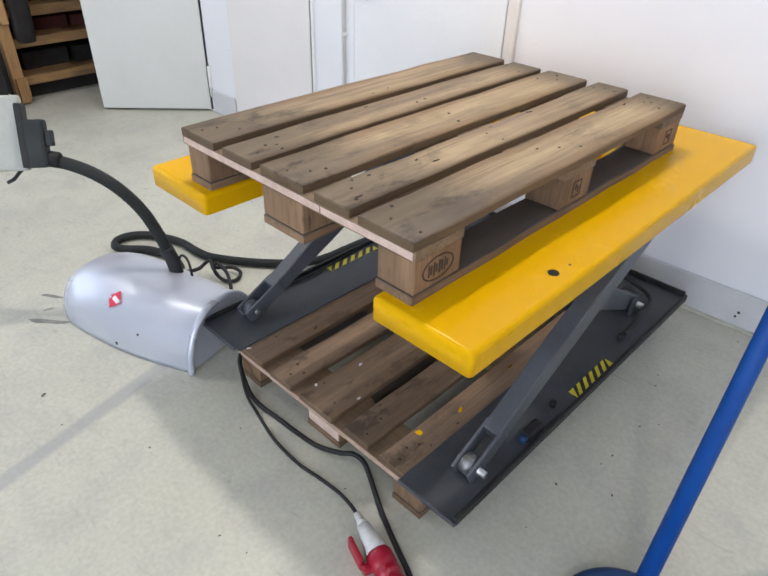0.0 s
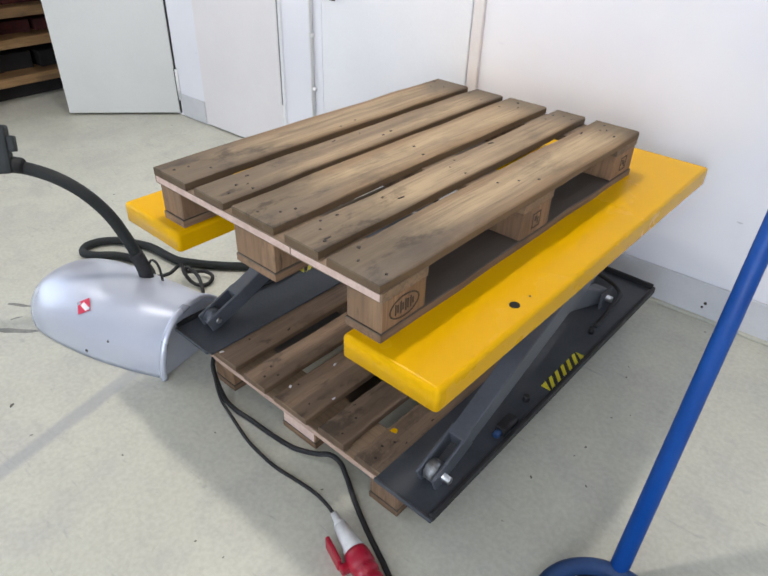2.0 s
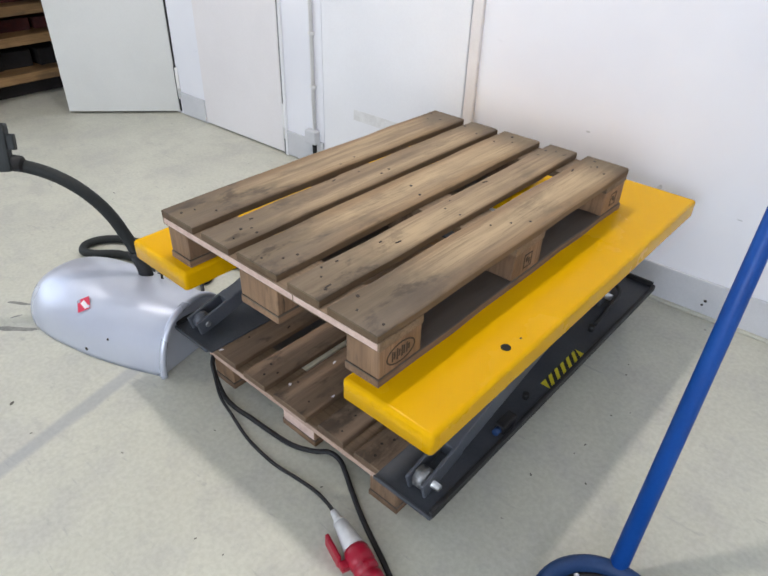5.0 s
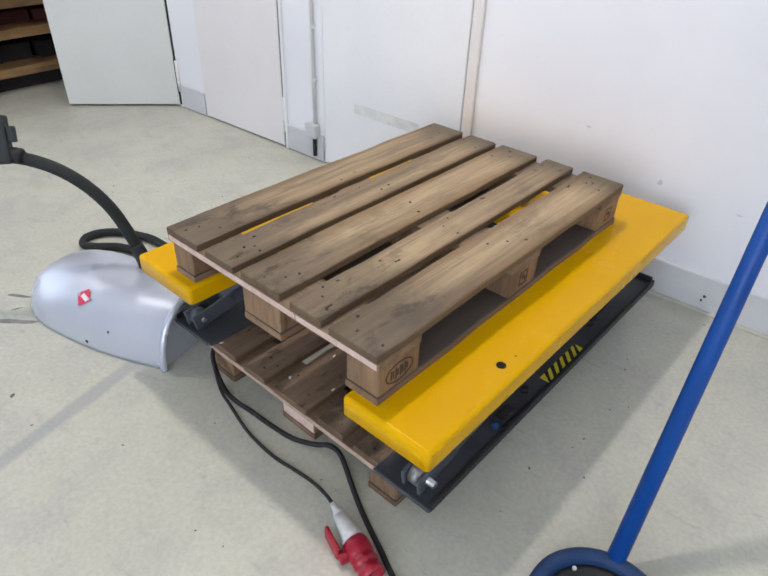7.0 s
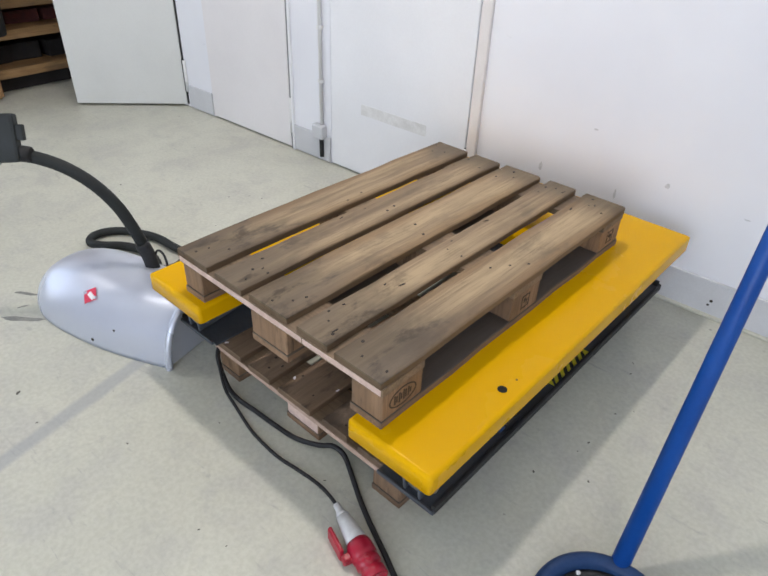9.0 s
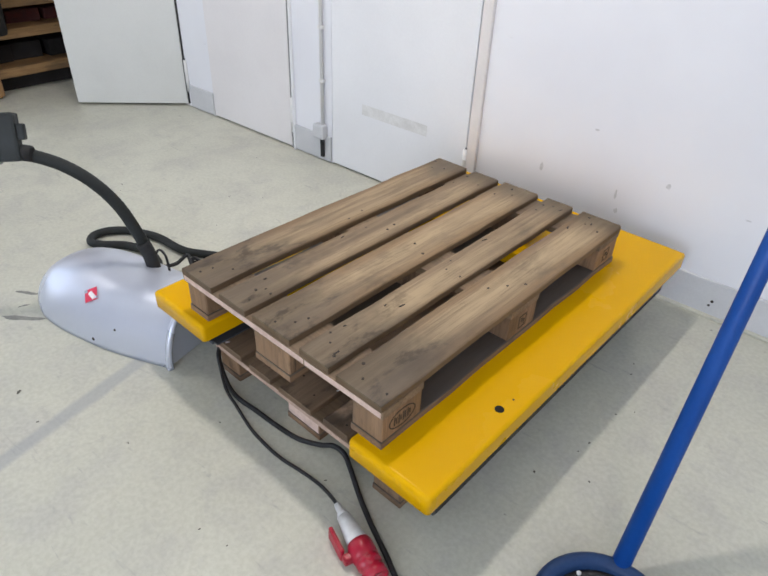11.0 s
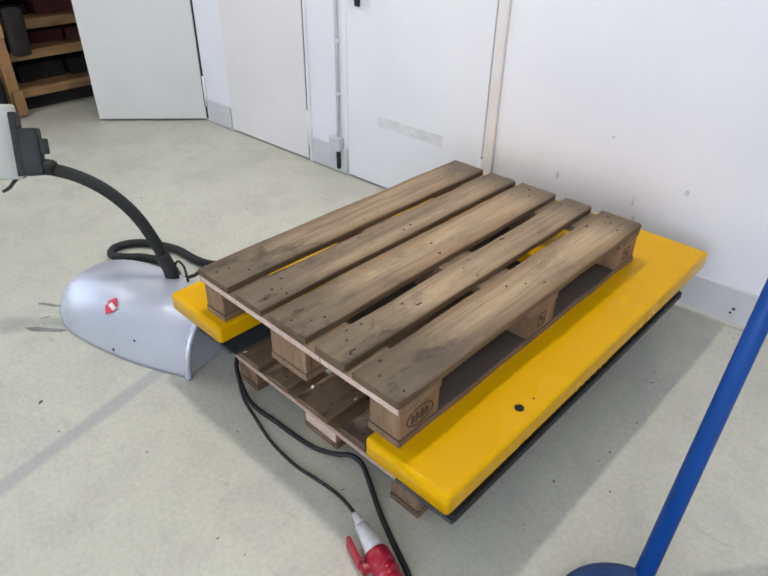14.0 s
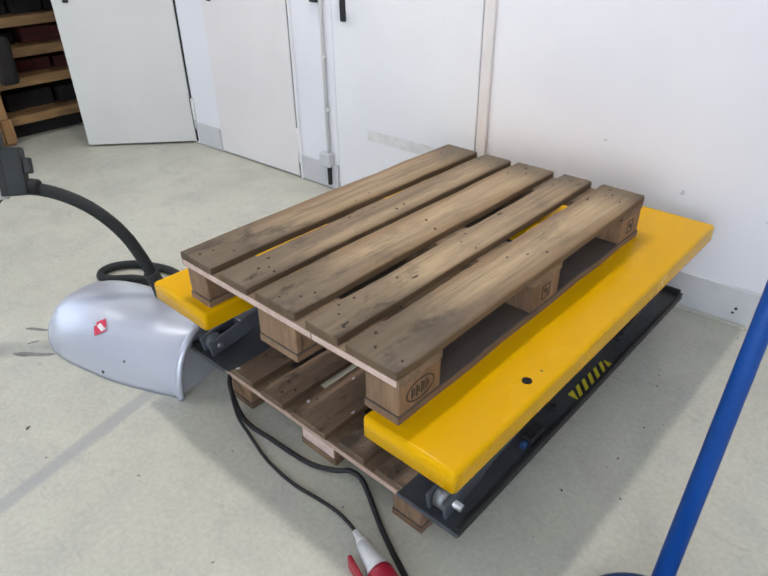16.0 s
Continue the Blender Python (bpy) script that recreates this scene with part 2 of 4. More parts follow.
MAT["box_dark"] = speckled("dark_green_grey_plastic", (0.007, 0.010, 0.011), (0.014, 0.018, 0.019), 12, 0.6)
MAT["shelf"] = timber("shelf_pine", (0.33, 0.205, 0.095), (0.22, 0.13, 0.058), (0.12, 0.08, 0.05), "y")
MAT["post"] = timber("post_pine", (0.46, 0.28, 0.13), (0.36, 0.205, 0.085), (0.24, 0.15, 0.08), "z")
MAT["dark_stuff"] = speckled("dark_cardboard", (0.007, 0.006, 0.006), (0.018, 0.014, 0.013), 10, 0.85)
MAT["red_stuff"] = speckled("dull_red_cloth", (0.06, 0.012, 0.012), (0.12, 0.03, 0.025), 18, 0.9)
MAT["ceiling"] = speckled("ceiling_paint", (0.72, 0.72, 0.71), (0.78, 0.78, 0.77), 2, 0.8)
MAT["lamp_body"] = speckled("white_steel", (0.7, 0.7, 0.7), (0.78, 0.78, 0.78), 5, 0.4)
glow, t_, p_ = shader("lit_tube", 0.4, 0, (0.9, 0.9, 0.9))
p_.inputs["Emission Color"].default_value, p_.inputs["Emission Strength"].default_value = (*LAMP, 1), 6.0
MAT["glow"] = glow


def wall_paint():
    m, t, p = shader("white_wall_paint", 0.55)
    v = coords(t, scatter=False)
    big, small = noise_of(t, v, 1.2, 4), noise_of(t, v, 90, 3)
    scuff = noise_of(t, coords(t, (1, 1, 2.2), False), 5.5, 6, 0.7, 0.5)
    c = ramp(t, big, (0.3, (0.725, 0.735, 0.785)), (0.7, (0.78, 0.79, 0.835)))
    c = mix(t, ramp(t, scuff, (0.67, 0.0), (0.78, 0.35)), c, (0.48, 0.49, 0.53))
    t.links.new(c, p.inputs["Base Color"])
    bump(t, p, small, 0.12, 0.0008)
    return m


def floor_paint():
    m, t, p = shader("worn_floor_coating", 0.45)
    v = coords(t, scatter=False)
    big, mid, small = noise_of(t, v, 0.9, 5, 0.6, 0.3), noise_of(t, v, 4.5, 6, 0.62, 0.4), noise_of(t, v, 70, 4)
    c = ramp(t, big, (0.3, (0.490, 0.490, 0.398)), (0.7, (0.585, 0.582, 0.478)))
    c = mix(t, ramp(t, mid, (0.42, 0.0), (0.70, 0.65)), c, (0.450, 0.445, 0.395))
    c = mix(t, 0.16, c, ramp(t, small, (0.3, 0.3), (0.7, 0.7)))
    cloud = noise_of(t, v, 14, 6, 0.7, 0.3)
    c = mix(t, ramp(t, cloud, (0.50, 0.0), (0.72, 0.28)), c, (0.36, 0.355, 0.34))
    scr = noise_of(t, coords(t, (1.6, 9, 1), False), 3.0, 5, 0.7, 0.8)
    c = mix(t, ramp(t, scr, (0.60, 0.0), (0.72, 0.5)), c, (0.30, 0.30, 0.285))
    spot = noise_of(t, v, 26, 2, 0.4)
    c = mix(t, ramp(t, spot, (0.775, 0.0), (0.80, 0.6)), c, (0.16, 0.155, 0.14))
    smear = noise_of(t, coords(t, (1, 1, 1), False), 6.0, 7, 0.75, 0.9)
    c = mix(t, ramp(t, smear, (0.60, 0.0), (0.74, 0.38)), c, (0.24, 0.235, 0.225))
    # a long greyish band beside the motor cover
    tc, mp, sep = t.nodes.new("ShaderNodeTexCoord"), t.nodes.new("ShaderNodeMapping"), t.nodes.new("ShaderNodeSeparateXYZ")
    mp.vector_type = "TEXTURE"
    mp.inputs["Location"].default_value, mp.inputs["Rotation"].default_value = (-0.555, -0.37, 0), (0, 0, radians(11))
    t.links.new(tc.outputs["Object"], mp.inputs["Vector"])
    t.links.new(mp.outputs["Vector"], sep.inputs[0])
    mask = None
    for axis, inner, outer in ((0, 0.014, 0.036), (1, 0.26, 0.42)):
        ab, jit = t.nodes.new("ShaderNodeMath"), t.nodes.new("ShaderNodeMath")
        ab.operation, jit.operation = "ABSOLUTE", "MULTIPLY_ADD"
        t.links.new(sep.outputs[axis], ab.inputs[0])
        t.links.new(mid, jit.inputs[0])
        jit.inputs[1].default_value = 0.03 if axis == 0 else 0.2
        t.links.new(ab.outputs[0], jit.inputs[2])
        fade = ramp(t, jit.outputs[0], (inner + (0.015 if axis == 0 else 0.1), 0.75), (outer + (0.015 if axis == 0 else 0.1), 0.0))
        mask = fade if mask is None else mix(t, 1.0, mask, fade, "MULTIPLY")
    c = mix(t, mask, c, (0.30, 0.31, 0.335))
    t.links.new(c, p.inputs["Base Color"])
    t.links.new(ramp(t, mid, (0.3, 0.36), (0.7, 0.6)), p.inputs["Roughness"])
    bump(t, p, small, 0.1, 0.0008)
    return m


MAT["scuff"] = speckled("grey_scuff", (0.50, 0.51, 0.54), (0.62, 0.63, 0.66), 60, 0.6)
MAT["speck"] = speckled("brown_dirt", (0.06, 0.055, 0.045), (0.14, 0.13, 0.11), 60, 0.9)
MAT["floor_dark"] = speckled("dirty_floor", (0.15, 0.15, 0.14), (0.27, 0.27, 0.25), 30, 0.7)
MAT["wall"], MAT["floor"] = wall_paint(), floor_paint()


# ---- mesh helpers ----
def part(name, bm, mat, parent=None, label="", at=None, smooth=False):
    """Links a bmesh as one mesh object, under a thing or a part."""
    me = bpy.data.meshes.new(name)
    if smooth:
        for f in bm.faces:
            f.smooth = True
    bm.to_mesh(me)
    bm.free()
    me.materials.append(MAT[mat])
    ob = new(name, me)
    if at is not None:
        ob.matrix_world = at if isinstance(at, Matrix) else Matrix.Translation(at)
    if parent is not None:
        ob.parent = parent
    return tagged(ob, label)


def box(sx, sy, sz, bevel=0.003, cx=0.0, cy=0.0, cz=0.0, segs=1, bm=None):
    one = bmesh.new()
    bmesh.ops.create_cube(one, size=1)
    for v in one.verts:
        v.co = Vector((v.co.x * sx, v.co.y * sy, v.co.z * sz))
    if bevel:
        bmesh.ops.bevel(one, geom=one.edges[:], offset=min(bevel, 0.45 * min(sx, sy, sz)), segments=segs, affect="EDGES", profile=0.6)
    for v in one.verts:
        v.co += Vector((cx, cy, cz))
    return joined(bm, one)


def joined(bm, one):
    if bm is None:
        return one
    made = [bm.verts.new(v.co) for v in one.verts]
    one.verts.index_update()
    for f in one.faces:
        bm.faces.new([made[v.index] for v in f.verts]).smooth = f.smooth
    one.free()
    return bm


def rod(a, b, r1, r2=None, sides=20, bm=None, bevel=0.0):
    """A capped cylinder or cone from a to b."""
    one = bmesh.new()
    a, b = Vector(a), Vector(b)
    bmesh.ops.create_cone(one, cap_ends=True, segments=sides, radius1=r1, radius2=r1 if r2 is None else r2, depth=(b - a).length)
    if bevel:
        bmesh.ops.bevel(one, geom=[e for e in one.edges if any(len(f.verts) > 4 for f in e.link_faces)], offset=bevel, segments=2, affect="EDGES")
    m = Matrix.Translation((a + b) / 2) @ (b - a).to_track_quat("Z", "Y").to_matrix().to_4x4()
    bmesh.ops.transform(one, matrix=m, verts=one.verts)
    for f in one.faces:
        f.smooth = len(f.verts) == 4
    return joined(bm, one)


def smooth_line(points, steps=10):
    """A Catmull-Rom line through the points."""
    pts = [Vector(p) for p in points]
    pts = [pts[0] * 2 - pts[1]] + pts + [pts[-1] * 2 - pts[-2]]
    line = []
    for i in range(1, len(pts) - 2):
        p0, p1, p2, p3 = pts[i - 1:i + 3]
        for k in range(steps):
            u = k / steps
            line.append(0.5 * ((2 * p1) + (p2 - p0) * u + (2 * p0 - 5 * p1 + 4 * p2 - p3) * u * u + (3 * p1 - p0 - 3 * p2 + p3) * u ** 3))
    return line + [pts[-2]]


def tube(points, r, sides=12, steps=10, ridge=0.0, bm=None):
    line = smooth_line(points, steps)
    bm = bm or bmesh.new()
    rings, up = [], Vector((0.3, 0.1, 1)).normalized()
    for i, p in enumerate(line):
        d = (line[min(i + 1, len(line) - 1)] - line[max(i - 1, 0)]).normalized()
        side = d.cross(up)
        side = side.normalized() if side.length > 1e-3 else d.orthogonal().normalized()
        up = side.cross(d).normalized()
        rr = r * (1 + (ridge if i % 2 else 0))
        rings.append([bm.verts.new(p + rr * (math.cos(a) * side + math.sin(a) * up)) for a in (2 * math.pi * k / sides for k in range(sides))])
    for a, b in zip(rings, rings[1:]):
        for k in range(sides):
            f = bm.faces.new((a[k], a[(k + 1) % sides], b[(k + 1) % sides], b[k]))
            f.smooth = True
    bm.faces.new(rings[0][::-1])
    bm.faces.new(rings[-1])
    bmesh.ops.recalc_face_normals(bm, faces=bm.faces)
    return bm


def lathe(profile, sides=40, bm=None):
    """Turns (radius, height) pairs round z."""
    bm = bm or bmesh.new()
    rings = [[bm.verts.new((r * math.cos(2 * math.pi * k / sides), r * math.sin(2 * math.pi * k / sides), h)) for k in range(sides)] for r, h in profile]
    for a, b in zip(rings, rings[1:]):
        for k in range(sides):
            bm.faces.new((a[k], a[(k + 1) % sides], b[(k + 1) % sides], b[k])).smooth = True
    for ring in (rings[0], rings[-1]):
        if (ring[0].co - ring[1].co).length > 1e-5:
            bm.faces.new(ring)
    bmesh.ops.remove_doubles(bm, verts=bm.verts, dist=1e-6)
    bmesh.ops.recalc_face_normals(bm, faces=bm.faces)
    return bm


def thing(name, label, category, m=None, group="", kind=""):
    ob = new(name)
    ob.matrix_world = m or Matrix()
    return tagged(ob, label, category, group, kind)


# ---- the room ----


def room():
    tagged(part("floor", box(EAST - WEST + 0.4, WALL_Y - SOUTH + 2.0, 0.2, 0, (EAST + WEST) / 2, (WALL_Y + SOUTH) / 2 + 0.4, -0.1), "floor"),
           "pale worn grey-green coated concrete floor", "floor", kind="structure")
    bm = None
    # solid stretches between the three door openings
    for x0, x1, z0, z1 in ((WEST, -3.44, 0, CEILING), (-3.44, -2.70, 2.06, CEILING), (-2.70, -2.405, 0, CEILING), (-2.405, -1.645, 2.06, CEILING),
                           (-1.645, -1.33, 0, CEILING), (-1.33, -0.45, 2.06, CEILING), (-0.45, EAST, 0, CEILING)):
        bm = box(x1 - x0, 0.16, z1 - z0, 0, (x0 + x1) / 2, WALL_Y + 0.08, (z0 + z1) / 2, bm=bm)
    tagged(part("wall_north", bm, "wall"), "white painted wall with three flush doors and scuffs", "wall", kind="structure")
    bm = None
    for y0, y1, z0, z1 in ((SOUTH - 0.16, -3.2, 0, CEILING), (-0.3, 2.4, 0, CEILING), (-3.2, -0.3, 0, 0.25), (-3.2, -0.3, 2.75, CEILING)):
        bm = box(0.16, y1 - y0, z1 - z0, 0, WEST - 0.08, (y0 + y1) / 2, (z0 + z1) / 2, bm=bm)
    tagged(part("wall_west", bm, "wall"), "white painted wall with a wide window", "wall", kind="structure")
    w = thing("window_1", "wide workshop window with white bars", "window", pose(WEST - 0.08, -1.75, 0.25), kind="structure")
    for k in range(5):
        part("mullion", box(0.06, 0.05, 2.5, 0.004, 0, -1.425 + k * 0.7125, 1.25), "lamp_body", w)
    for z in (0.025, 1.25, 2.475):
        part("transom", box(0.055, 2.8, 0.05, 0.004, 0, 0, z), "lamp_body", w)
    tagged(part("wall_east", box(0.16, WALL_Y - SOUTH + 1.6, CEILING, 0, EAST + 0.08, (WALL_Y + SOUTH) / 2 + 0.6, CEILING / 2), "wall"), "plain white painted wall", "wall", kind="structure")
    bm = None
    for x0, x1, z0, z1 in ((WEST, -0.1, 0, CEILING), (3.2, EAST, 0, CEILING), (-0.1, 3.2, 2.85, CEILING)):
        bm = box(x1 - x0, 0.16, z1 - z0, 0, (x0 + x1) / 2, SOUTH - 0.08, (z0 + z1) / 2, bm=bm)
    tagged(part("wall_south", bm, "wall"), "white wall out of view, with a gate opening added for fill light", "wall", kind="structure")
    tagged(part("wall_back_room", box(EAST - WEST, 0.1, CEILING, 0, (EAST + WEST) / 2, 2.35, CEILING / 2), "wall"), "plain white wall of the space behind the doors", "wall", kind="structure")
    tagged(part("ceiling", box(EAST - WEST + 0.4, 7.8, 0.1, 0, (EAST + WEST) / 2, -1.4, CEILING + 0.05), "ceiling"), "plain white painted ceiling", "ceiling", kind="structure")
    # outside ground before the added gate
    tagged(part("ground", box(60, 40, 0.1, 0, 0, SOUTH - 20.3, -0.06), "skirt"), "pale concrete yard out of view, outside the added gate", "ground", kind="structure")
    # grey skirting boards
    for x0, x1 in ((-2.66, -2.407), (-1.628, -1.332), (-0.388, EAST)):
        ob = part("baseboard", box(x1 - x0, 0.012, 0.145, 0.003, (x0 + x1) / 2, WALL_Y - 0.006, 0.0785), "skirt")
        tagged(ob, "light grey skirting board at the foot of the wall", "baseboard", kind="structure")
    for x, z, r in ((0.742, 0.068, 0.006), (0.735, 0.048, 0.005), (1.25, 0.09, 0.006)):
        tagged(part("scuff_mark", rod((x, WALL_Y - 0.0135, z), (x, WALL_Y - 0.0115, z), r, sides=9), "nail"), "small dark chip in the grey skirting", "scuff", "scuffs on the wall")
    tagged(part("trim", box(EAST + 0.415, 0.03, 0.012, 0.004, (EAST - 0.415) / 2, WALL_Y - 0.015, 0.004), "floor"), "narrow sealing strip between floor and wall", "trim", kind="structure")


def hinge(parent, x, y, z, length=0.2):
    bm = rod((0, 0, 0), (0, 0, length), 0.011, sides=12)
    for k in (0.33, 0.66):
        rod((0, 0, length * k - 0.004), (0, 0, length * k + 0.004), 0.013, sides=12, bm=bm)
    h = part("hinge", bm, "lamp_body", parent, "white painted barrel hinge", (x, y, z))
    # black backing plate in place of the shade round the hinge
    part("hinge_recess", box(0.036, 0.004, length + 0.012, 0.001, 0, 0.0085, length / 2), "black", h, "black plate painted as the shade behind the hinge")


def door_handle(parent, x, y, z, toward=1):
    plate = part("handle_plate", box(0.034, 0.012, 0.20, 0.006, segs=3), "black", parent, "black handle plate", (x, y - 0.004, z))
    bm = tube([(0, -0.004, 0.05), (0, -0.045, 0.05), (toward * 0.02, -0.055, 0.05), (toward * 0.12, -0.055, 0.045)], 0.010)
    part("handle_lever", bm, "black", plate, at=(0, 0, 0))


def doors():
    # a shut door with its hinges on the conduit side
    d = thing("door_1", "shut flush white door with white hinges", "door", pose(-2.029, WALL_Y, 0), kind="structure")
    part("leaf", box(0.742, 0.04, 2.03, 0.003, 0, 0.012, 1.025), "door_warm", d)
    for z in (0.10, 1.0, 1.75):
        hinge(d, 0.383, -0.008, z)
    door_handle(d, -0.29, -0.008, 1.02)
    # thin dark strip paints in the shade of the gap beside the leaf
    part("door_seal", box(0.006, 0.008, 2.03, 0.001, 0.3755, -0.003, 1.02), "dull", d, "dark grey strip painted as the shaded gap beside the leaf")
    part("frame_edge", box(0.014, 0.03, 2.04, 0.002, 0.400, -0.002, 1.02), "door", d, "white frame strip")
    # the door behind the table
    d = thing("door_2", "shut white door with a strip of old tape", "door", pose(-0.89, WALL_Y, 0), kind="structure")
    part("leaf", box(0.868, 0.04, 2.03, 0.003, 0.002, 0.012, 1.025), "door", d)
    door_handle(d, -0.351, -0.008, 1.0)
    part("tape_strip", box(0.42, 0.0015, 0.055, 0.0005, 0, 0, 0), "tape", d, "dirty translucent tape", pose(-0.003, -0.0095, 0.366, 0, 0.5, 0))
    part("frame_edge", box(0.052, 0.03, 2.06, 0.004, 0.472, -0.002, 1.03), "trim", d, "pinkish white frame strip")
    for z in (0.2, 1.75):
        hinge(d, 0.440, -0.014, z, 0.14)
    # the door that stands ajar
    m = pose(-2.672, WALL_Y + 0.008, 0, 0, 0, 45.3)
    d = thing("door_3", "white door leaf standing half open into the room", "door", m, kind="structure")
    part("leaf", box(0.722, 0.04, 2.03, 0.003, -0.390, 0.022, 1.03), "door_shaded", d)
    # black strip stands in for the shaded gap between leaf and frame
    part("edge_seal", box(0.026, 0.038, 2.03, 0.002, -0.0150, 0.022, 1.03), "black", d, "black strip painted as the dark gap at the hinge edge")
    for z in (0.105, 1.0, 1.75):
        hinge(d, -0.012, -0.009, z)
    door_handle(d, -0.665, 0.0, 1.0)
    for x0, x1 in ((-3.44, -3.40), (-2.74, -2.70)):
        tagged(part("trim", box(x1 - x0, 0.18, 2.06, 0.003, (x0 + x1) / 2, WALL_Y + 0.085, 1.03), "trim"), "white painted door lining", "trim", kind="structure")


def conduit():
    c = thing("electrical_conduit", "thin white conduit with a socket box on the wall", "conduit", pose(-1.392, WALL_Y, 0))
    part("pipe", rod((0, -0.013, 0.21), (0, -0.013, 2.6), 0.010, sides=14), "lamp_body", c)
    for z in (0.45, 0.72, 1.0, 1.5):
        part("clip", box(0.034, 0.02, 0.018, 0.004, 0, -0.012, z, 2), "lamp_body", c)
    part("junction_box", box(0.082, 0.045, 0.078, 0.012, -0.010, -0.0235, 0.175, 3), "skirt", c, "light grey junction box")
    part("cable_tail", tube([(0.002, -0.02, 0.145), (0.003, -0.02, 0.10), (0.001, -0.018, 0.03)], 0.0125, 10), "black", c, "black cable stub")
    part("clamp", box(0.05, 0.035, 0.05, 0.006, -0.03, -0.02, 1.0, 2), "black", c, "black clamp")


def wall_marks():
    """Old scuffs and chipped spots on the white wall."""
    for x, z, w, h in ((0.134, 0.590, 0.022, 0.01), (0.455, 0.453, 0.024, 0.026), (-0.068, 0.372, 0.02, 0.05), (0.269, 0.357, 0.012, 0.05), (0.285, 0.29, 0.02, 0.03), (0.75, 0.42, 0.03, 0.008)):
        bm = bmesh.new()
        ring = [bm.verts.new((w / 2 * math.cos(a) * random.uniform(0.5, 1), 0, h / 2 * math.sin(a) * random.uniform(0.5, 1))) for a in (k * math.pi / 6 for k in range(12))]
        top = bmesh.ops.extrude_face_region(bm, geom=[bm.faces.new(ring)])
        for v in top["geom"]:
            if isinstance(v, bmesh.types.BMVert):
                v.co.y -= 0.001
        bmesh.ops.recalc_face_normals(bm, faces=bm.faces)
        tagged(part("scuff_mark", bm, "scuff", at=(x, WALL_Y - 0.0005, z)), "small grey scuff on the white wall", "scuff", "scuffs on the wall")


def floor_marks():
    """Dark scratches and specks on the floor, flakes and a dab of paint on the lower pallet."""
    rng = random.Random(11)

    def flake(name, x, y, z, w, l, turn, mat, label, category, group):
        bm = bmesh.new()
        n = 14
        ring = [(w / 2 * math.cos(a) * rng.uniform(0.45, 1), l / 2 * math.sin(a) * rng.uniform(0.75, 1)) for a in (k * 2 * math.pi / n for k in range(n))]
        lo, hi = [bm.verts.new((a, b, -0.0006)) for a, b in ring], [bm.verts.new((a * 0.96, b * 0.98, 0.0007)) for a, b in ring]
        bm.faces.new(hi)
        for i in range(n):
            bm.faces.new((lo[i], lo[(i + 1) % n], hi[(i + 1) % n], hi[i]))
        bmesh.ops.recalc_face_normals(bm, faces=bm.faces)
        tagged(part(name, bm, mat, at=pose(x, y, z, 0, 0, turn)), label, category, group)
    for x, y, w, l, turn in ((-1.28, -0.16, 0.022, 0.13, -56), (-1.13, -0.24, 0.034, 0.18, -52), (-1.205, -0.205, 0.012, 0.05, -20)):
        flake("floor_scratch", x, y, 0, w, l, turn, "floor_dark", "dark scratch in the floor coating", "scratch", "scratches in the floor")
    for x, y, r in ((-0.759, -0.419, 0.016), (-0.591, -0.437, 0.007), (0.754, 0.495, 0.007), (0.66, 1.02, 0.007), (0.70, 0.80, 0.006), (0.69, 0.63, 0.008), (-0.32, -0.30, 0.006), (0.07, -0.33, 0.006), (0.20, -0.005, 0.006), (-1.05, -0.02, 0.007), (0.62, 0.42, 0.009), (-0.19, -0.07, 0.005), (-1.9, 0.6, 0.01), (-1.4, 0.9, 0.008)):
        flake("dirt_speck", x, y, 0, r * 0.9, r * 1.4, rng.uniform(0, 180), "speck", "small dark speck of dirt on the floor", "dirt", "specks on the floor")
    for _ in range(34):
        x, y = rng.uniform(-1.9, 0.95), rng.uniform(-0.45, 1.5)
        if not (-0.62 < x < 0.6 and y > -0.08) and not (-1.3 < x < -0.5 and -0.2 < y < 0.4):
            r = rng.uniform(0.003, 0.006)
            flake("dirt_speck", x, y, 0, r, r * rng.uniform(1.2, 2.4), rng.uniform(0, 180), "speck", "small dark speck of dirt on the floor", "dirt", "specks on the floor")
    for x, y in ((-0.33, 0.085), (-0.05, 0.12), (0.08, 0.17), (-0.02, 0.28)):
        flake("paper_flake", x, y, 0.1442, 0.011, 0.017, rng.uniform(0, 180), "paper", "torn white paper flake on the lower pallet", "flake", "flakes on the pallet")
    for x, y, w, l in ((0.295, 0.19, 0.034, 0.022), (0.325, 0.34, 0.015, 0.03), (0.325, 0.6, 0.012, 0.03)):
        flake("paint_dab", x, y, 0.1442, w, l, 20, "yellow", "dab of yellow paint on the lower pallet", "paint", "paint on the pallet")


# ---- shelf with stores ----
SHELF_Y = 0.695


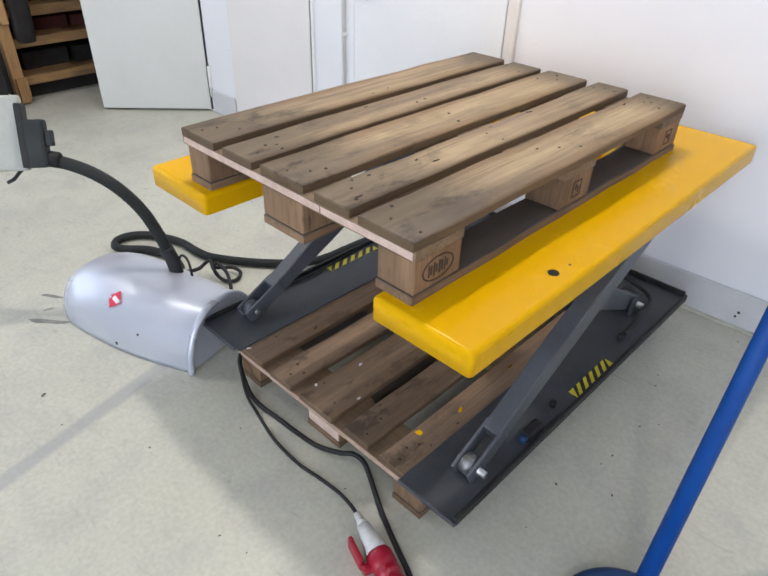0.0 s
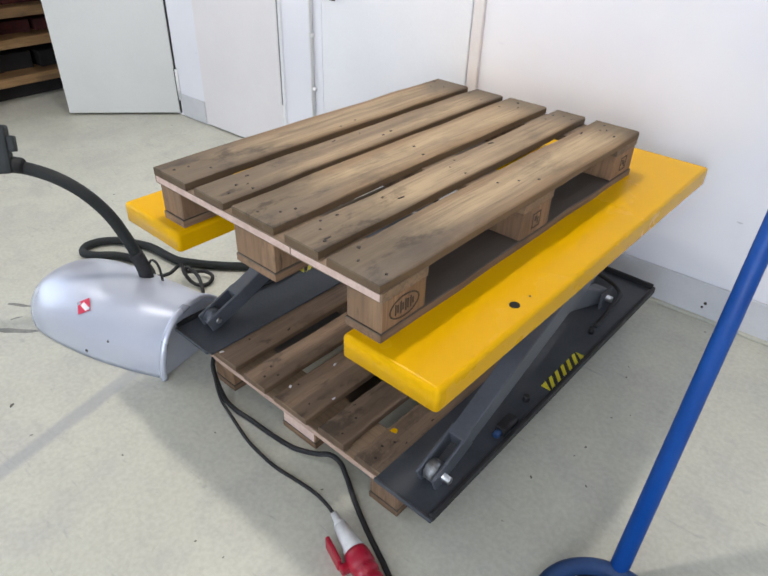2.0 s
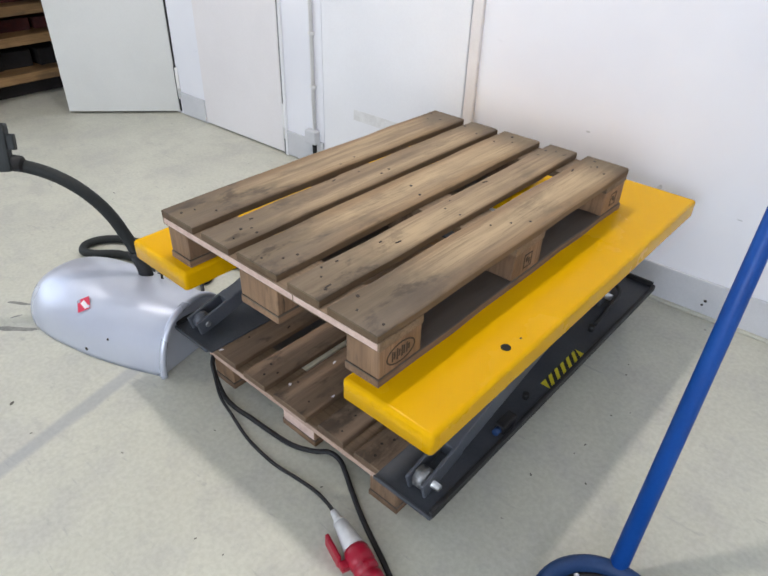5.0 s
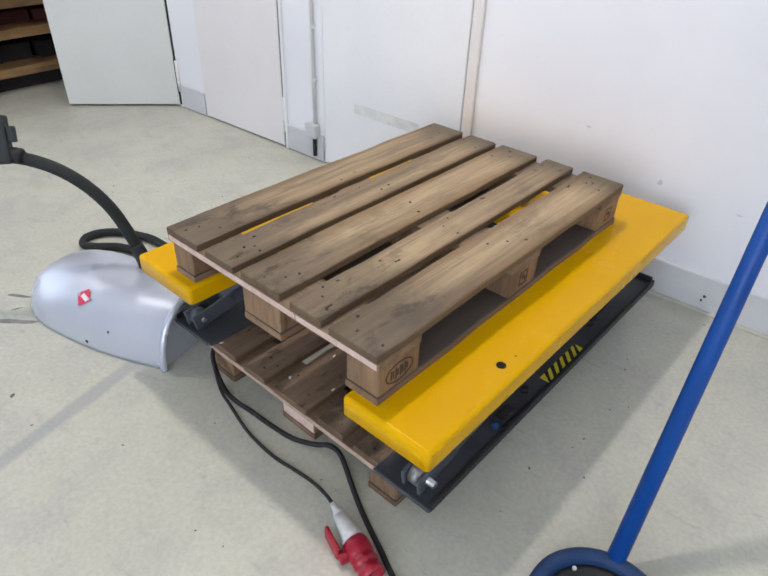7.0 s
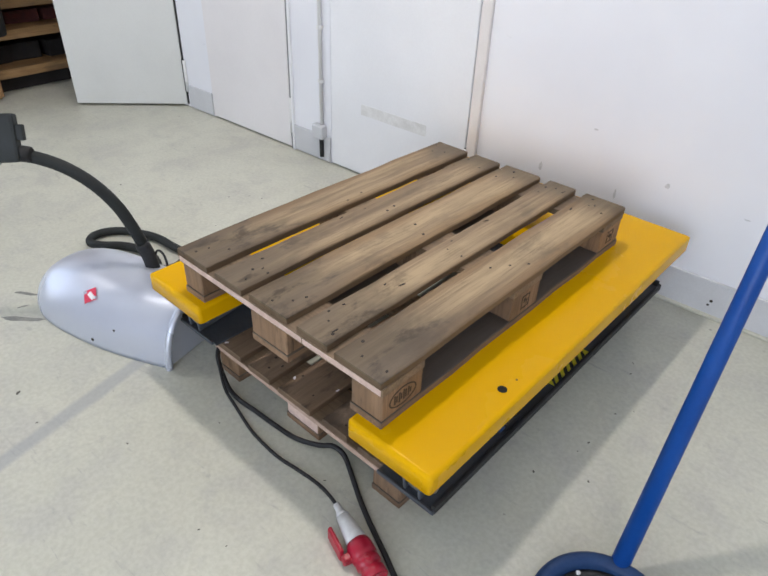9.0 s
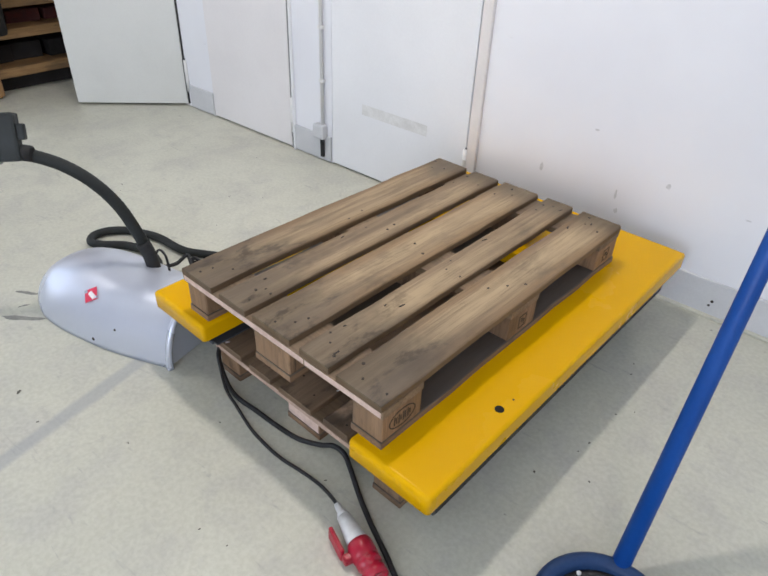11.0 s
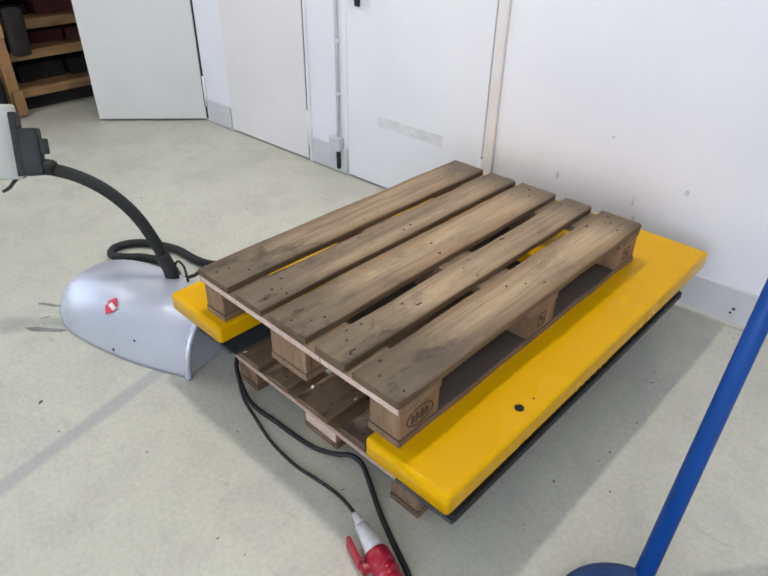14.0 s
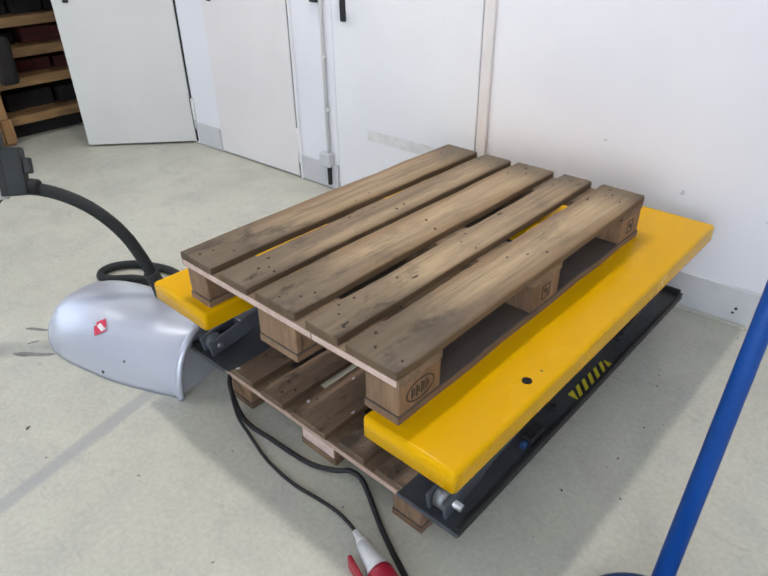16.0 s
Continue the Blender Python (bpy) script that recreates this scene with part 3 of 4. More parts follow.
def shelf():
    s = thing("wooden_shelf", "rough pine rack with thick boards against the wall", "shelf", pose(-3.70, SHELF_Y, 0))
    depth = 0.55
    for z in (0.138, 0.381, 0.569, 0.759, 0.95, 1.15, 1.4):
        part("shelf_board", box(depth, 1.0, 0.06, 0.004, -depth / 2, 0.53, z), "shelf", s)
    for y in (0.02, 1.04):
        for x in (0.012, -depth - 0.01):
            part("post", box(0.06, 0.075, 1.9, 0.004, x, y, 0.95), "post", s)
    part("brace", box(0.03, 0.07, 0.16, 0.003, 0.055, 0.03, 0.10), "post", s)
    part("brace", box(0.03, 0.07, 0.2, 0.003, 0.055, 0.02, 0.62), "post", s)
    # dark sheet added for the shadow below the lowest board
    part("kick_panel", box(0.014, 0.95, 0.10, 0.001, -0.10, 0.53, 0.052), "dark_stuff", s, "dark sheet standing in for the shade under the lowest shelf")
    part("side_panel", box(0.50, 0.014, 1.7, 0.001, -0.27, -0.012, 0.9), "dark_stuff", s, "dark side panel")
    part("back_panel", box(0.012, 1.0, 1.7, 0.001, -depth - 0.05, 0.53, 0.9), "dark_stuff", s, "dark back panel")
    rng = random.Random(5)
    for z0, h in ((0.0, 0.10), (0.168, 0.175), (0.411, 0.12), (0.599, 0.12), (0.789, 0.12), (0.98, 0.13)):
        y = 0.12
        while y < 0.95:
            w = rng.uniform(0.14, 0.26)
            red = z0 in (0.411, 0.599) and 0.2 < y < 0.6
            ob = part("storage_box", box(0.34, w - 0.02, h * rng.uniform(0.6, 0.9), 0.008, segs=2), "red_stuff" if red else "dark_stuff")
            hh = ob.dimensions.z
            zz = max((v.co.z for v in ob.data.vertices))
            ob.matrix_world = pose(-3.70 - 0.31 - rng.uniform(0, 0.04), SHELF_Y + y + w / 2, z0 + zz, 0, 0, rng.uniform(-5, 5))
            tagged(ob, "dull red packed box on the shelf" if red else "dark packed box on the shelf", "box", "boxes on the shelf")
            y += w
    bm = box(0.10, 0.115, 0.30, 0.035, segs=3)
    for v in bm.verts:
        v.co.x += 0.012 * math.sin(9 * v.co.z)
    tagged(part("hanging_bag", bm, "dark_stuff", at=(-3.625, 0.825, 0.545), smooth=True), "black bag hanging on the shelf post", "bag")
    tagged(part("dark_case", box(0.3, 0.3, 0.46, 0.03, segs=2), "black", at=(-3.66, 0.44, 0.23)), "dark case standing on the floor beside the shelf", "case")


# ---- pallets ----
DECK_TOP = [(-0.3275, 0.145), (-0.161, 0.118), (-0.003, 0.151), (0.164, 0.108), (0.3250, 0.149)]
DECK = [(-0.3275, 0.145), (-0.1640, 0.100), (0.0, 0.145), (0.1640, 0.100), (0.3275, 0.145)]


def plank(sx, sy, sz, seed, wane=0.004):
    """A sawn board with slightly uneven, rounded edges."""
    rng = random.Random(seed)
    bm = bmesh.new()
    n = 9
    long_y = sy >= sx
    rings = []
    for i in range(n + 1):
        u = i / n - 0.5
        dw, dz, r = rng.uniform(-0.0022, 0.0022), rng.uniform(-0.0012, 0.0012), rng.uniform(0.5, 1) * wane
        w, h = (sx if long_y else sy) / 2, sz / 2
        section = [(-w + dw, -h), (w + dw, -h), (w + dw, h - r), (w + dw - r * 0.7, h - r * 0.25 + dz), (w + dw - 2 * r, h + dz), (-w + dw + 2 * r, h + dz), (-w + dw + r * 0.7, h - r * 0.25 + dz), (-w + dw, h - r)]
        along = u * (sy if long_y else sx)
        rings.append([bm.verts.new((a, along, b) if long_y else (-along, a, b)) for a, b in section])
    for a, b in zip(rings, rings[1:]):
        for k in range(8):
            bm.faces.new((a[k], a[(k + 1) % 8], b[(k + 1) % 8], b[k]))
    bm.faces.new(rings[0][::-1])
    bm.faces.new(rings[-1])
    bmesh.ops.recalc_face_normals(bm, faces=bm.faces)
    return bm


def stamp(parent, at):
    """An oval burnt mark with bars in it, on the +x face."""
    bm = bmesh.new()
    n = 28
    for k in range(n):
        a, b = 2 * math.pi * k / n, 2 * math.pi * (k + 1) / n
        q = [(0.048 * math.cos(a), 0.028 * math.sin(a)), (0.048 * math.cos(b), 0.028 * math.sin(b)), (0.044 * math.cos(b), 0.0245 * math.sin(b)), (0.044 * math.cos(a), 0.0245 * math.sin(a))]
        bm.faces.new([bm.verts.new((0, y, z)) for y, z in q])
    for y, w, h in ((-0.028, 0.0045, 0.028), (-0.021, 0.0045, 0.020), (-0.012, 0.0045, 0.030), (-0.005, 0.0045, 0.018), (0.004, 0.0045, 0.030), (0.011, 0.0045, 0.024), (0.020, 0.0045, 0.028), (0.027, 0.0045, 0.014)):
        bm.faces.new([bm.verts.new((0, y + sy * w / 2, sz * h / 2)) for sy, sz in ((-1, -1), (1, -1), (1, 1), (-1, 1))])
    ex = bmesh.ops.extrude_face_region(bm, geom=bm.faces[:])
    for v in ex["geom"]:
        if isinstance(v, bmesh.types.BMVert):
            v.co.x += 0.0012
    bmesh.ops.recalc_face_normals(bm, faces=bm.faces)
    part("burnt_stamp", bm, "stamp", parent, "dark oval burnt mark", at)


def pallet(name, label, m, deck, seed, pale=False):
    """A four-way wooden pallet, 1.2 x 0.8 x 0.144 m; its origin is the middle of its front foot."""
    p = thing(name, label, "pallet", None)
    rng = random.Random(seed)
    nails = bmesh.new()
    boards = DECK if pale else DECK_TOP
    for i, (x, w) in enumerate(boards):
        y = 0.6 + rng.uniform(-0.006, 0.006)
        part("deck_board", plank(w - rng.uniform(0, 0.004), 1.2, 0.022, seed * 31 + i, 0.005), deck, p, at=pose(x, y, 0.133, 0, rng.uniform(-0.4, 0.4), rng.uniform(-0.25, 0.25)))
        for yy in (0.035, 0.072, 0.108, 0.56, 0.60, 0.64, 1.092, 1.13, 1.165):
            if rng.random() < 0.85:
                nx, ny, nr = x + rng.uniform(-0.4, 0.4) * w, yy + rng.uniform(-0.012, 0.012), rng.uniform(0.003, 0.0048)
                rod((nx, ny, 0.142), (nx, ny, 0.1449), nr, sides=8, bm=nails)
    for _ in range(15 if deck == "deck" else 10):
        # split knots and nail scars, mostly near the board ends
        x, w = rng.choice(boards)
        u = rng.random()
        ny = 0.03 + 0.12 * rng.random() if u < 0.5 else (1.05 + 0.12 * rng.random() if u < 0.7 else rng.uniform(0.2, 1.0))
        one = box(rng.uniform(0.003, 0.006), rng.uniform(0.007, 0.02), 0.002, 0.0008)
        bmesh.ops.transform(one, matrix=pose(x + rng.uniform(-0.4, 0.4) * w, ny, 0.1440, 0, 0, rng.uniform(-25, 25)), verts=one.verts)
        joined(nails, one)
    tagged(part("nails", nails, "nail", p, "dark sunken nail heads"), kind="stuff")
    for y, w in ((0.0725, 0.145), (0.6, 0.145), (1.1275, 0.145)):
        part("cross_board", plank(0.8, w, 0.022, seed * 17 + int(100 * y), 0.002), "cross", p, at=(0, y, 0.111))
    for x, w in ((-0.35, 0.10) if pale else (-0.341, 0.090), (0.0, 0.145), (0.35, 0.10)):
        back = (0.024 if x == 0 else 0.012) if pale else 0.0
        part("foot_board", plank(w, 1.2 - back, 0.022, seed * 13 + int(100 * x) + 60, 0.003), "foot", p, at=(x, 0.6 + back / 2, 0.011))
        for y in (0.0725 + back, 0.6, 1.1275):
            b = part("block", box(w - 0.002, 0.143, 0.078, 0.003), "block", p, at=(x, y, 0.061))
            if x > 0.3 and y < 0.1:
                stamp(b, (w / 2 - 0.0012, 0, 0))
            elif x > 0.3:
                for dy, dz, bw, bh in ((0, 0.020, 0.040, 0.004), (0, -0.020, 0.040, 0.004), (-0.018, 0, 0.004, 0.036), (0.018, 0, 0.004, 0.036), (-0.004, 0.004, 0.010, 0.014), (0.008, -0.004, 0.006, 0.018)):
                    part("burnt_bar", box(0.0012, bw, bh, 0), "stamp", b, at=(w / 2 - 0.0008, dy, dz))
            if pale and x == 0 and y < 0.1:
                part("pale_face", box(w - 0.012, 0.0016, 0.072, 0.0006), "sawn", b, "pinkish white sawn face", (0, -0.0719, 0))
    part("sawn_edge", box(0.79, 0.002, 0.017, 0.0005), "sawn_low" if pale else "sawn", p, "pale sawn edge", (0, -0.0008, 0.111))
    p.matrix_world = m
    return p


# ---- lift table ----
TABLE = pose(0, 0, 0, 0, 0, -1.82)
HINGE_Y, PIVOT_Z, REACH = 1.175, 0.180, 1.1064
BASE_TOP = 0.150


def scissor(top):
    """Rise between the pivots, place of the rolling ends and slope for a platform whose top stands at that height."""
    rise = top - 0.058 - PIVOT_Z
    run = math.sqrt(REACH ** 2 - rise ** 2)
    return rise, HINGE_Y - run, math.degrees(math.atan2(rise, run))


def hazard_strip(parent, x, y, z, w, l):
    s = part("hazard_sticker", box(w, l, 0.001, 0), "haz_yellow", parent, "black and yellow hazard sticker", (x, y, z))
    n = 6
    for k in range(n):
        bm = bmesh.new()
        y0 = -l / 2 + (k + 0.25) * l / n
        h = l / n * 0.5
        lean = -0.55 * w
        hold = lambda v: max(-l / 2, min(l / 2, v))
        q = [(-w / 2, hold(y0 - lean)), (w / 2, hold(y0 + lean)), (w / 2, hold(y0 + h + lean)), (-w / 2, hold(y0 + h - lean))]
        lo = [bm.verts.new((a, b, 0.0004)) for a, b in q]
        hi = [bm.verts.new((a, b, 0.0010)) for a, b in q]
        bm.faces.new(hi)
        for i in range(4):
            bm.faces.new((lo[i], lo[(i + 1) % 4], hi[(i + 1) % 4], hi[i]))
        bmesh.ops.recalc_face_normals(bm, faces=bm.faces)
        part("stripe", bm, "haz_black", s, at=(0, 0, 0))


def arm_web(ends, deep, low=-0.028, high=0.028, rise=0.020, width=0.052):
    """A steel arm along y, flat below and deeper above towards its middle."""
    y0, y1 = ends
    n = 16
    line = [(y0 + (y1 - y0) * k / n) for k in range(n + 1)]
    bulge = lambda y: rise * min(1.0, max(0.0, (min(y - y0, y1 - y) - 0.10) / deep)) ** 0.8
    bm = bmesh.new()
    section = [(y, high + bulge(y)) for y in line] + [(y1, low), (y0, low)]
    face = bm.faces.new([bm.verts.new((-width / 2, y, z)) for y, z in section])
    ex = bmesh.ops.extrude_face_region(bm, geom=[face])
    for v in ex["geom"]:
        if isinstance(v, bmesh.types.BMVert):
            v.co.x += width
    bmesh.ops.recalc_face_normals(bm, faces=bm.faces)
    rims = [e for e in bm.edges if len(e.link_faces) == 2 and e.calc_face_angle(0) > 0.8]
    bmesh.ops.bevel(bm, geom=rims, offset=0.005, segments=2, affect="EDGES", profile=0.6)
    return bm


def lift_table():
    t = thing("lift_table", "low yellow U-shaped scissor lift table with dark grey base", "lift table")
    # base
    r = part("base_plate", box(0.185, 1.35, 0.006, 0.001, 0.4525, 0.717, BASE_TOP - 0.003), "iron", t)
    l = part("base_plate", box(0.205, 1.35, 0.006, 0.001, -0.4425, 0.717, BASE_TOP - 0.003), "iron", t)
    part("cross_plate", box(0.70, 0.24, 0.006, 0.001, 0.01, 1.272, BASE_TOP - 0.003), "iron", t)
    for x in (0.539, -0.539):
        part("edge_bar", box(0.012, 1.35, 0.026, 0.002, x, 0.717, BASE_TOP + 0.002), "black", t, "black edge bar")
    part("edge_bar", box(1.066, 0.012, 0.03, 0.002, 0, 1.398, BASE_TOP + 0.004), "black", t, "black edge bar")
    for x in (0.4525, -0.4475):
        part("front_lip", box(0.185, 0.008, 0.012, 0.002, x, 0.038, BASE_TOP - 0.002), "iron", t, "worn front lip")
    hazard_strip(t, 0.514, 0.745, BASE_TOP + 0.0012, 0.034, 0.22)
    hazard_strip(t, -0.500, 0.69, BASE_TOP + 0.0012, 0.030, 0.25)
    # hinge brackets, valve and bolts on the base
    for x in (0.408, -0.400):
        for dx in (-0.034, 0.034):
            part("hinge_bracket", box(0.010, 0.085, 0.062, 0.008, x + dx, HINGE_Y, BASE_TOP + 0.031, 2), "iron", t)
        part("hinge_pin", rod((x - 0.052, HINGE_Y, PIVOT_Z), (x + 0.06, HINGE_Y, PIVOT_Z), 0.012, sides=16, bevel=0.002), "steel", t, "bright steel pin")
    part("valve_block", box(0.032, 0.07, 0.028, 0.006, 0.512, 0.415, BASE_TOP + 0.0142, 2), "black", t, "black valve block")
    part("valve_cap", rod((0.512, 0.38, BASE_TOP + 0.014), (0.512, 0.358, BASE_TOP + 0.014), 0.010, sides=14, bevel=0.002), "blue_dark", t, "dull blue fitting")
    part("fitting", rod((0.487, 0.985, BASE_TOP), (0.487, 0.985, BASE_TOP + 0.022), 0.010, sides=6), "black", t, "dark hose fitting")
    part("fitting", rod((0.495, 0.55, BASE_TOP), (0.495, 0.55, BASE_TOP + 0.018), 0.010, sides=6), "black", t)
    part("hose", tube([(0.49, 1.0, 0.17), (0.49, 1.1, 0.19), (0.46, 1.25, 0.18), (0.3, 1.33, 0.17), (0.0, 1.35, 0.165), (-0.3, 1.33, 0.165)], 0.008, 10), "black", t)
    part("sensor_cable", tube([(-0.53, 0.32, 0.156), (-0.51, 0.5, 0.157), (-0.545, 0.9, 0.157), (-0.54, 1.2, 0.157)], 0.004, 8), "black", t)
    # platform: a folded tray, open below
    bm = bmesh.new()
    outline = [(-0.552, -0.032), (-0.284, -0.032), (-0.284, 1.0), (0.318, 1.0), (0.318, -0.030), (0.572, -0.030), (0.572, 1.458), (-0.552, 1.458)]
    top = bm.faces.new([bm.verts.new((x, y, 0)) for x, y in outline])
    ex = bmesh.ops.extrude_face_region(bm, geom=[top])
    for v in ex["geom"]:
        if isinstance(v, bmesh.types.BMVert):
            v.co.z = -0.056
    bmesh.ops.recalc_face_normals(bm, faces=bm.faces)
    edges = [e for e in bm.edges if not all(abs(v.co.z + 0.056) < 1e-5 for v in e.verts)]
    bmesh.ops.bevel(bm, geom=edges, offset=0.011, segments=4, affect="EDGES", profile=0.5)
    low = [f for f in bm.faces if all(abs(v.co.z + 0.056) < 1e-5 for v in f.verts)]
    bmesh.ops.delete(bm, geom=low, context="FACES")
    bmesh.ops.recalc_face_normals(bm, faces=bm.faces)
    up = max(bm.faces, key=lambda f: f.calc_area())
    if up.normal.z < 0:
        bmesh.ops.reverse_faces(bm, faces=bm.faces)
    bmesh.ops.solidify(bm, geom=bm.faces[:], thickness=0.006)
    for f in bm.faces:
        f.smooth = f.calc_area() < 0.02
    platform = part("platform", bm, "yellow", t, "glossy yellow steel platform")
    for x, y in ((0.525, 0.31),):
        # nothing is cut here: a black disc paints the shade inside the bolt hole
        part("bolt_hole", rod((0, 0, -0.001), (0, 0, 0.0012), 0.0125, sides=20), "hole", platform, "black disc standing in for a shaded round hole", (x, y, 0))
    part("small_pin", rod((0, 0, -0.001), (0, 0, 0.001), 0.003, sides=8), "haz_black", platform, at=(0.532, 0.365, 0))
    # scissor arms: one pair rolls on the base, the other hangs on it
    moving = [(platform, "top", 0)]
    for x in (0.470, -0.462):
        bm = arm_web((0.095, REACH + 0.025), 0.20)
        for dx in (-0.024, 0.024):
            box(0.010, 0.16, 0.056, 0.006, dx, 0.045, 0, 2, bm=bm)
        arm = part("rolling_arm", bm, "arm", t, "blue-grey steel scissor arm")
        # left roller and axle take darker materials in place of their shade
        part("roller", rod((-0.017, 0, 0), (0.017, 0, 0), 0.029, sides=24, bevel=0.003), "dull" if x > 0 else "arm", arm, "worn steel roller" if x > 0 else "steel roller with its shade put into the colour")
        part("axle", rod((-0.036, 0, 0), (0.052 if x > 0 else 0.034, 0, 0), 0.010, sides=16, bevel=0.002), "steel" if x > 0 else "dull", arm, "bright axle end" if x > 0 else "")
        moving.append((arm, "rolling", x))
    for x in (0.408, -0.400):
        bm = arm_web((-REACH + 0.03, 0.03), 0.20)
        arm = part("hinged_arm", bm, "arm", t, "blue-grey steel scissor arm")
        part("roller", rod((-0.036, -REACH + 0.01, 0), (0.036, -REACH + 0.01, 0), 0.020, sides=20, bevel=0.003), "dull", arm, "worn steel roller")
        moving.append((arm, "hinged", x))
    t.matrix_world = TABLE
    return moving


# ---- motor hood, hoses and control box ----
def hood():
    """A pressed cover, open towards the table; its length runs along -x of its own space."""
    h = thing("motor_cover", "silver rounded sheet-metal motor cover with a red sticker", "motor cover", pose(-0.541, 0.1265, 0, 0, 0, 12.1))
    bm = bmesh.new()
    n, m = 72, 36
    length = 0.717

    def section(u):
        """Half width and height of the cover at a share of its length."""
        k = math.sin(u * math.pi) if u < 0.5 else 1.0
        e = max(0.0, (u - 0.5) / 0.5)
        f = math.sqrt(max(0.0, 1 - (0.97 * e) ** 3))
        return (0.1636 + 0.045 * k) * (0.29 + 0.71 * f), (0.211 - 0.018 * k) * (0.20 + 0.80 * f)

    def outline(u, a):
        w, hh = section(u)
        c, s = math.cos(a), math.sin(a)
        return -w * math.copysign(abs(c) ** 0.85, c), hh * abs(s)

    def ring(u):
        vs = []
        for k in range(m + 1):
            a = math.pi * k / m
            y, z = outline(u, a)
            # pressed recess on the crown, with a step on its far side
            step = 1 / (1 + math.exp((u - 0.54) / 0.014)) / (1 + math.exp((0.26 - u) / 0.05))
            z -= 0.010 * step * math.exp(-((a - 1.88) / (0.46 - 0.22 * max(0.0, min(1.0, (u - 0.42) / 0.13)) ** 2)) ** 4)
            vs.append(bm.verts.new((-u * length, y, z)))
        return vs
    rings = [ring(i / n) for i in range(n + 1)]
    for a, b in zip(rings, rings[1:]):
        for k in range(m):
            bm.faces.new((a[k], a[k + 1], b[k + 1], b[k])).smooth = True
    bm.faces.new(rings[-1])
    bmesh.ops.recalc_face_normals(bm, faces=bm.faces)
    bmesh.ops.solidify(bm, geom=bm.faces[:], thickness=0.003)
    part("shell", bm, "hood", h)
    rim = [(0.0, *outline(0, math.pi * k / 18)) for k in range(19)]
    part("rim", tube(rim, 0.012, 12, 3), "hood", h, "rolled rim of the cover")
    bm = bmesh.new()
    edge = [outline(0, math.pi * k / 36) for k in range(37)]
    sides = [[bm.verts.new((x, 0.985 * y, max(0.002, 0.985 * z))) for y, z in edge] for x in (-0.010, -0.006)]
    for ring_ in sides:
        bm.faces.new(ring_)
    for k in range(37):
        bm.faces.new((sides[0][k], sides[0][(k + 1) % 37], sides[1][(k + 1) % 37], sides[1][k]))
    bmesh.ops.recalc_face_normals(bm, faces=bm.faces)
    part("end_panel", bm, "hood", h, "flat end panel of the cover")
    return h


def sticker(h):
    """A red diamond sticker with a white bar, on the near flank of the cover."""
    face = Vector((0.128, -0.597, 0.792)).to_track_quat("Z", "Y").to_matrix().to_4x4()
    m = Matrix.Translation((-0.864, -0.0845, 0.1555)) @ face @ pose(0, 0, 0, 0, 0, 40)
    st = part("warning_sticker", box(0.048, 0.048, 0.0012, 0.0003), "sticker_red", None, "red diamond sticker with a white bar")
    part("white_bar", box(0.034, 0.016, 0.0012, 0.0003), "paper", st, at=pose(0.004, -0.003, 0.0008, 0, 0, -60))
    part("white_corner", box(0.012, 0.012, 0.0012, 0.0003), "hood", st, at=pose(-0.018, 0.018, 0.0008, 0, 0, 20))
    part("white_corner", box(0.012, 0.010, 0.0012, 0.0003), "hood", st, at=pose(0.019, -0.016, 0.0008, 0, 0, -15))
    st.parent = h
    st.matrix_basis = h.matrix_world.inverted() @ m
    for x, y, z, n, r in ((-0.803, -0.1405, 0.026, (0.247, -0.962, 0.118), 0.010), (-0.715, -0.0975, 0.088, (0.278, -0.875, 0.396), 0.006), (-0.83, -0.135, 0.035, (0.24, -0.95, 0.15), 0.005)):
        turn = Vector(n).to_track_quat("Z", "Y").to_matrix().to_4x4()
        b = part("chip", lathe([(0, 0.0004), (r * 0.5, 0.0006), (r * 0.9, -0.001)], 7), "nail", None, "dark chip in the paint")
        b.parent = h
        b.matrix_basis = h.matrix_world.inverted() @ Matrix.Translation((x, y, z)) @ turn


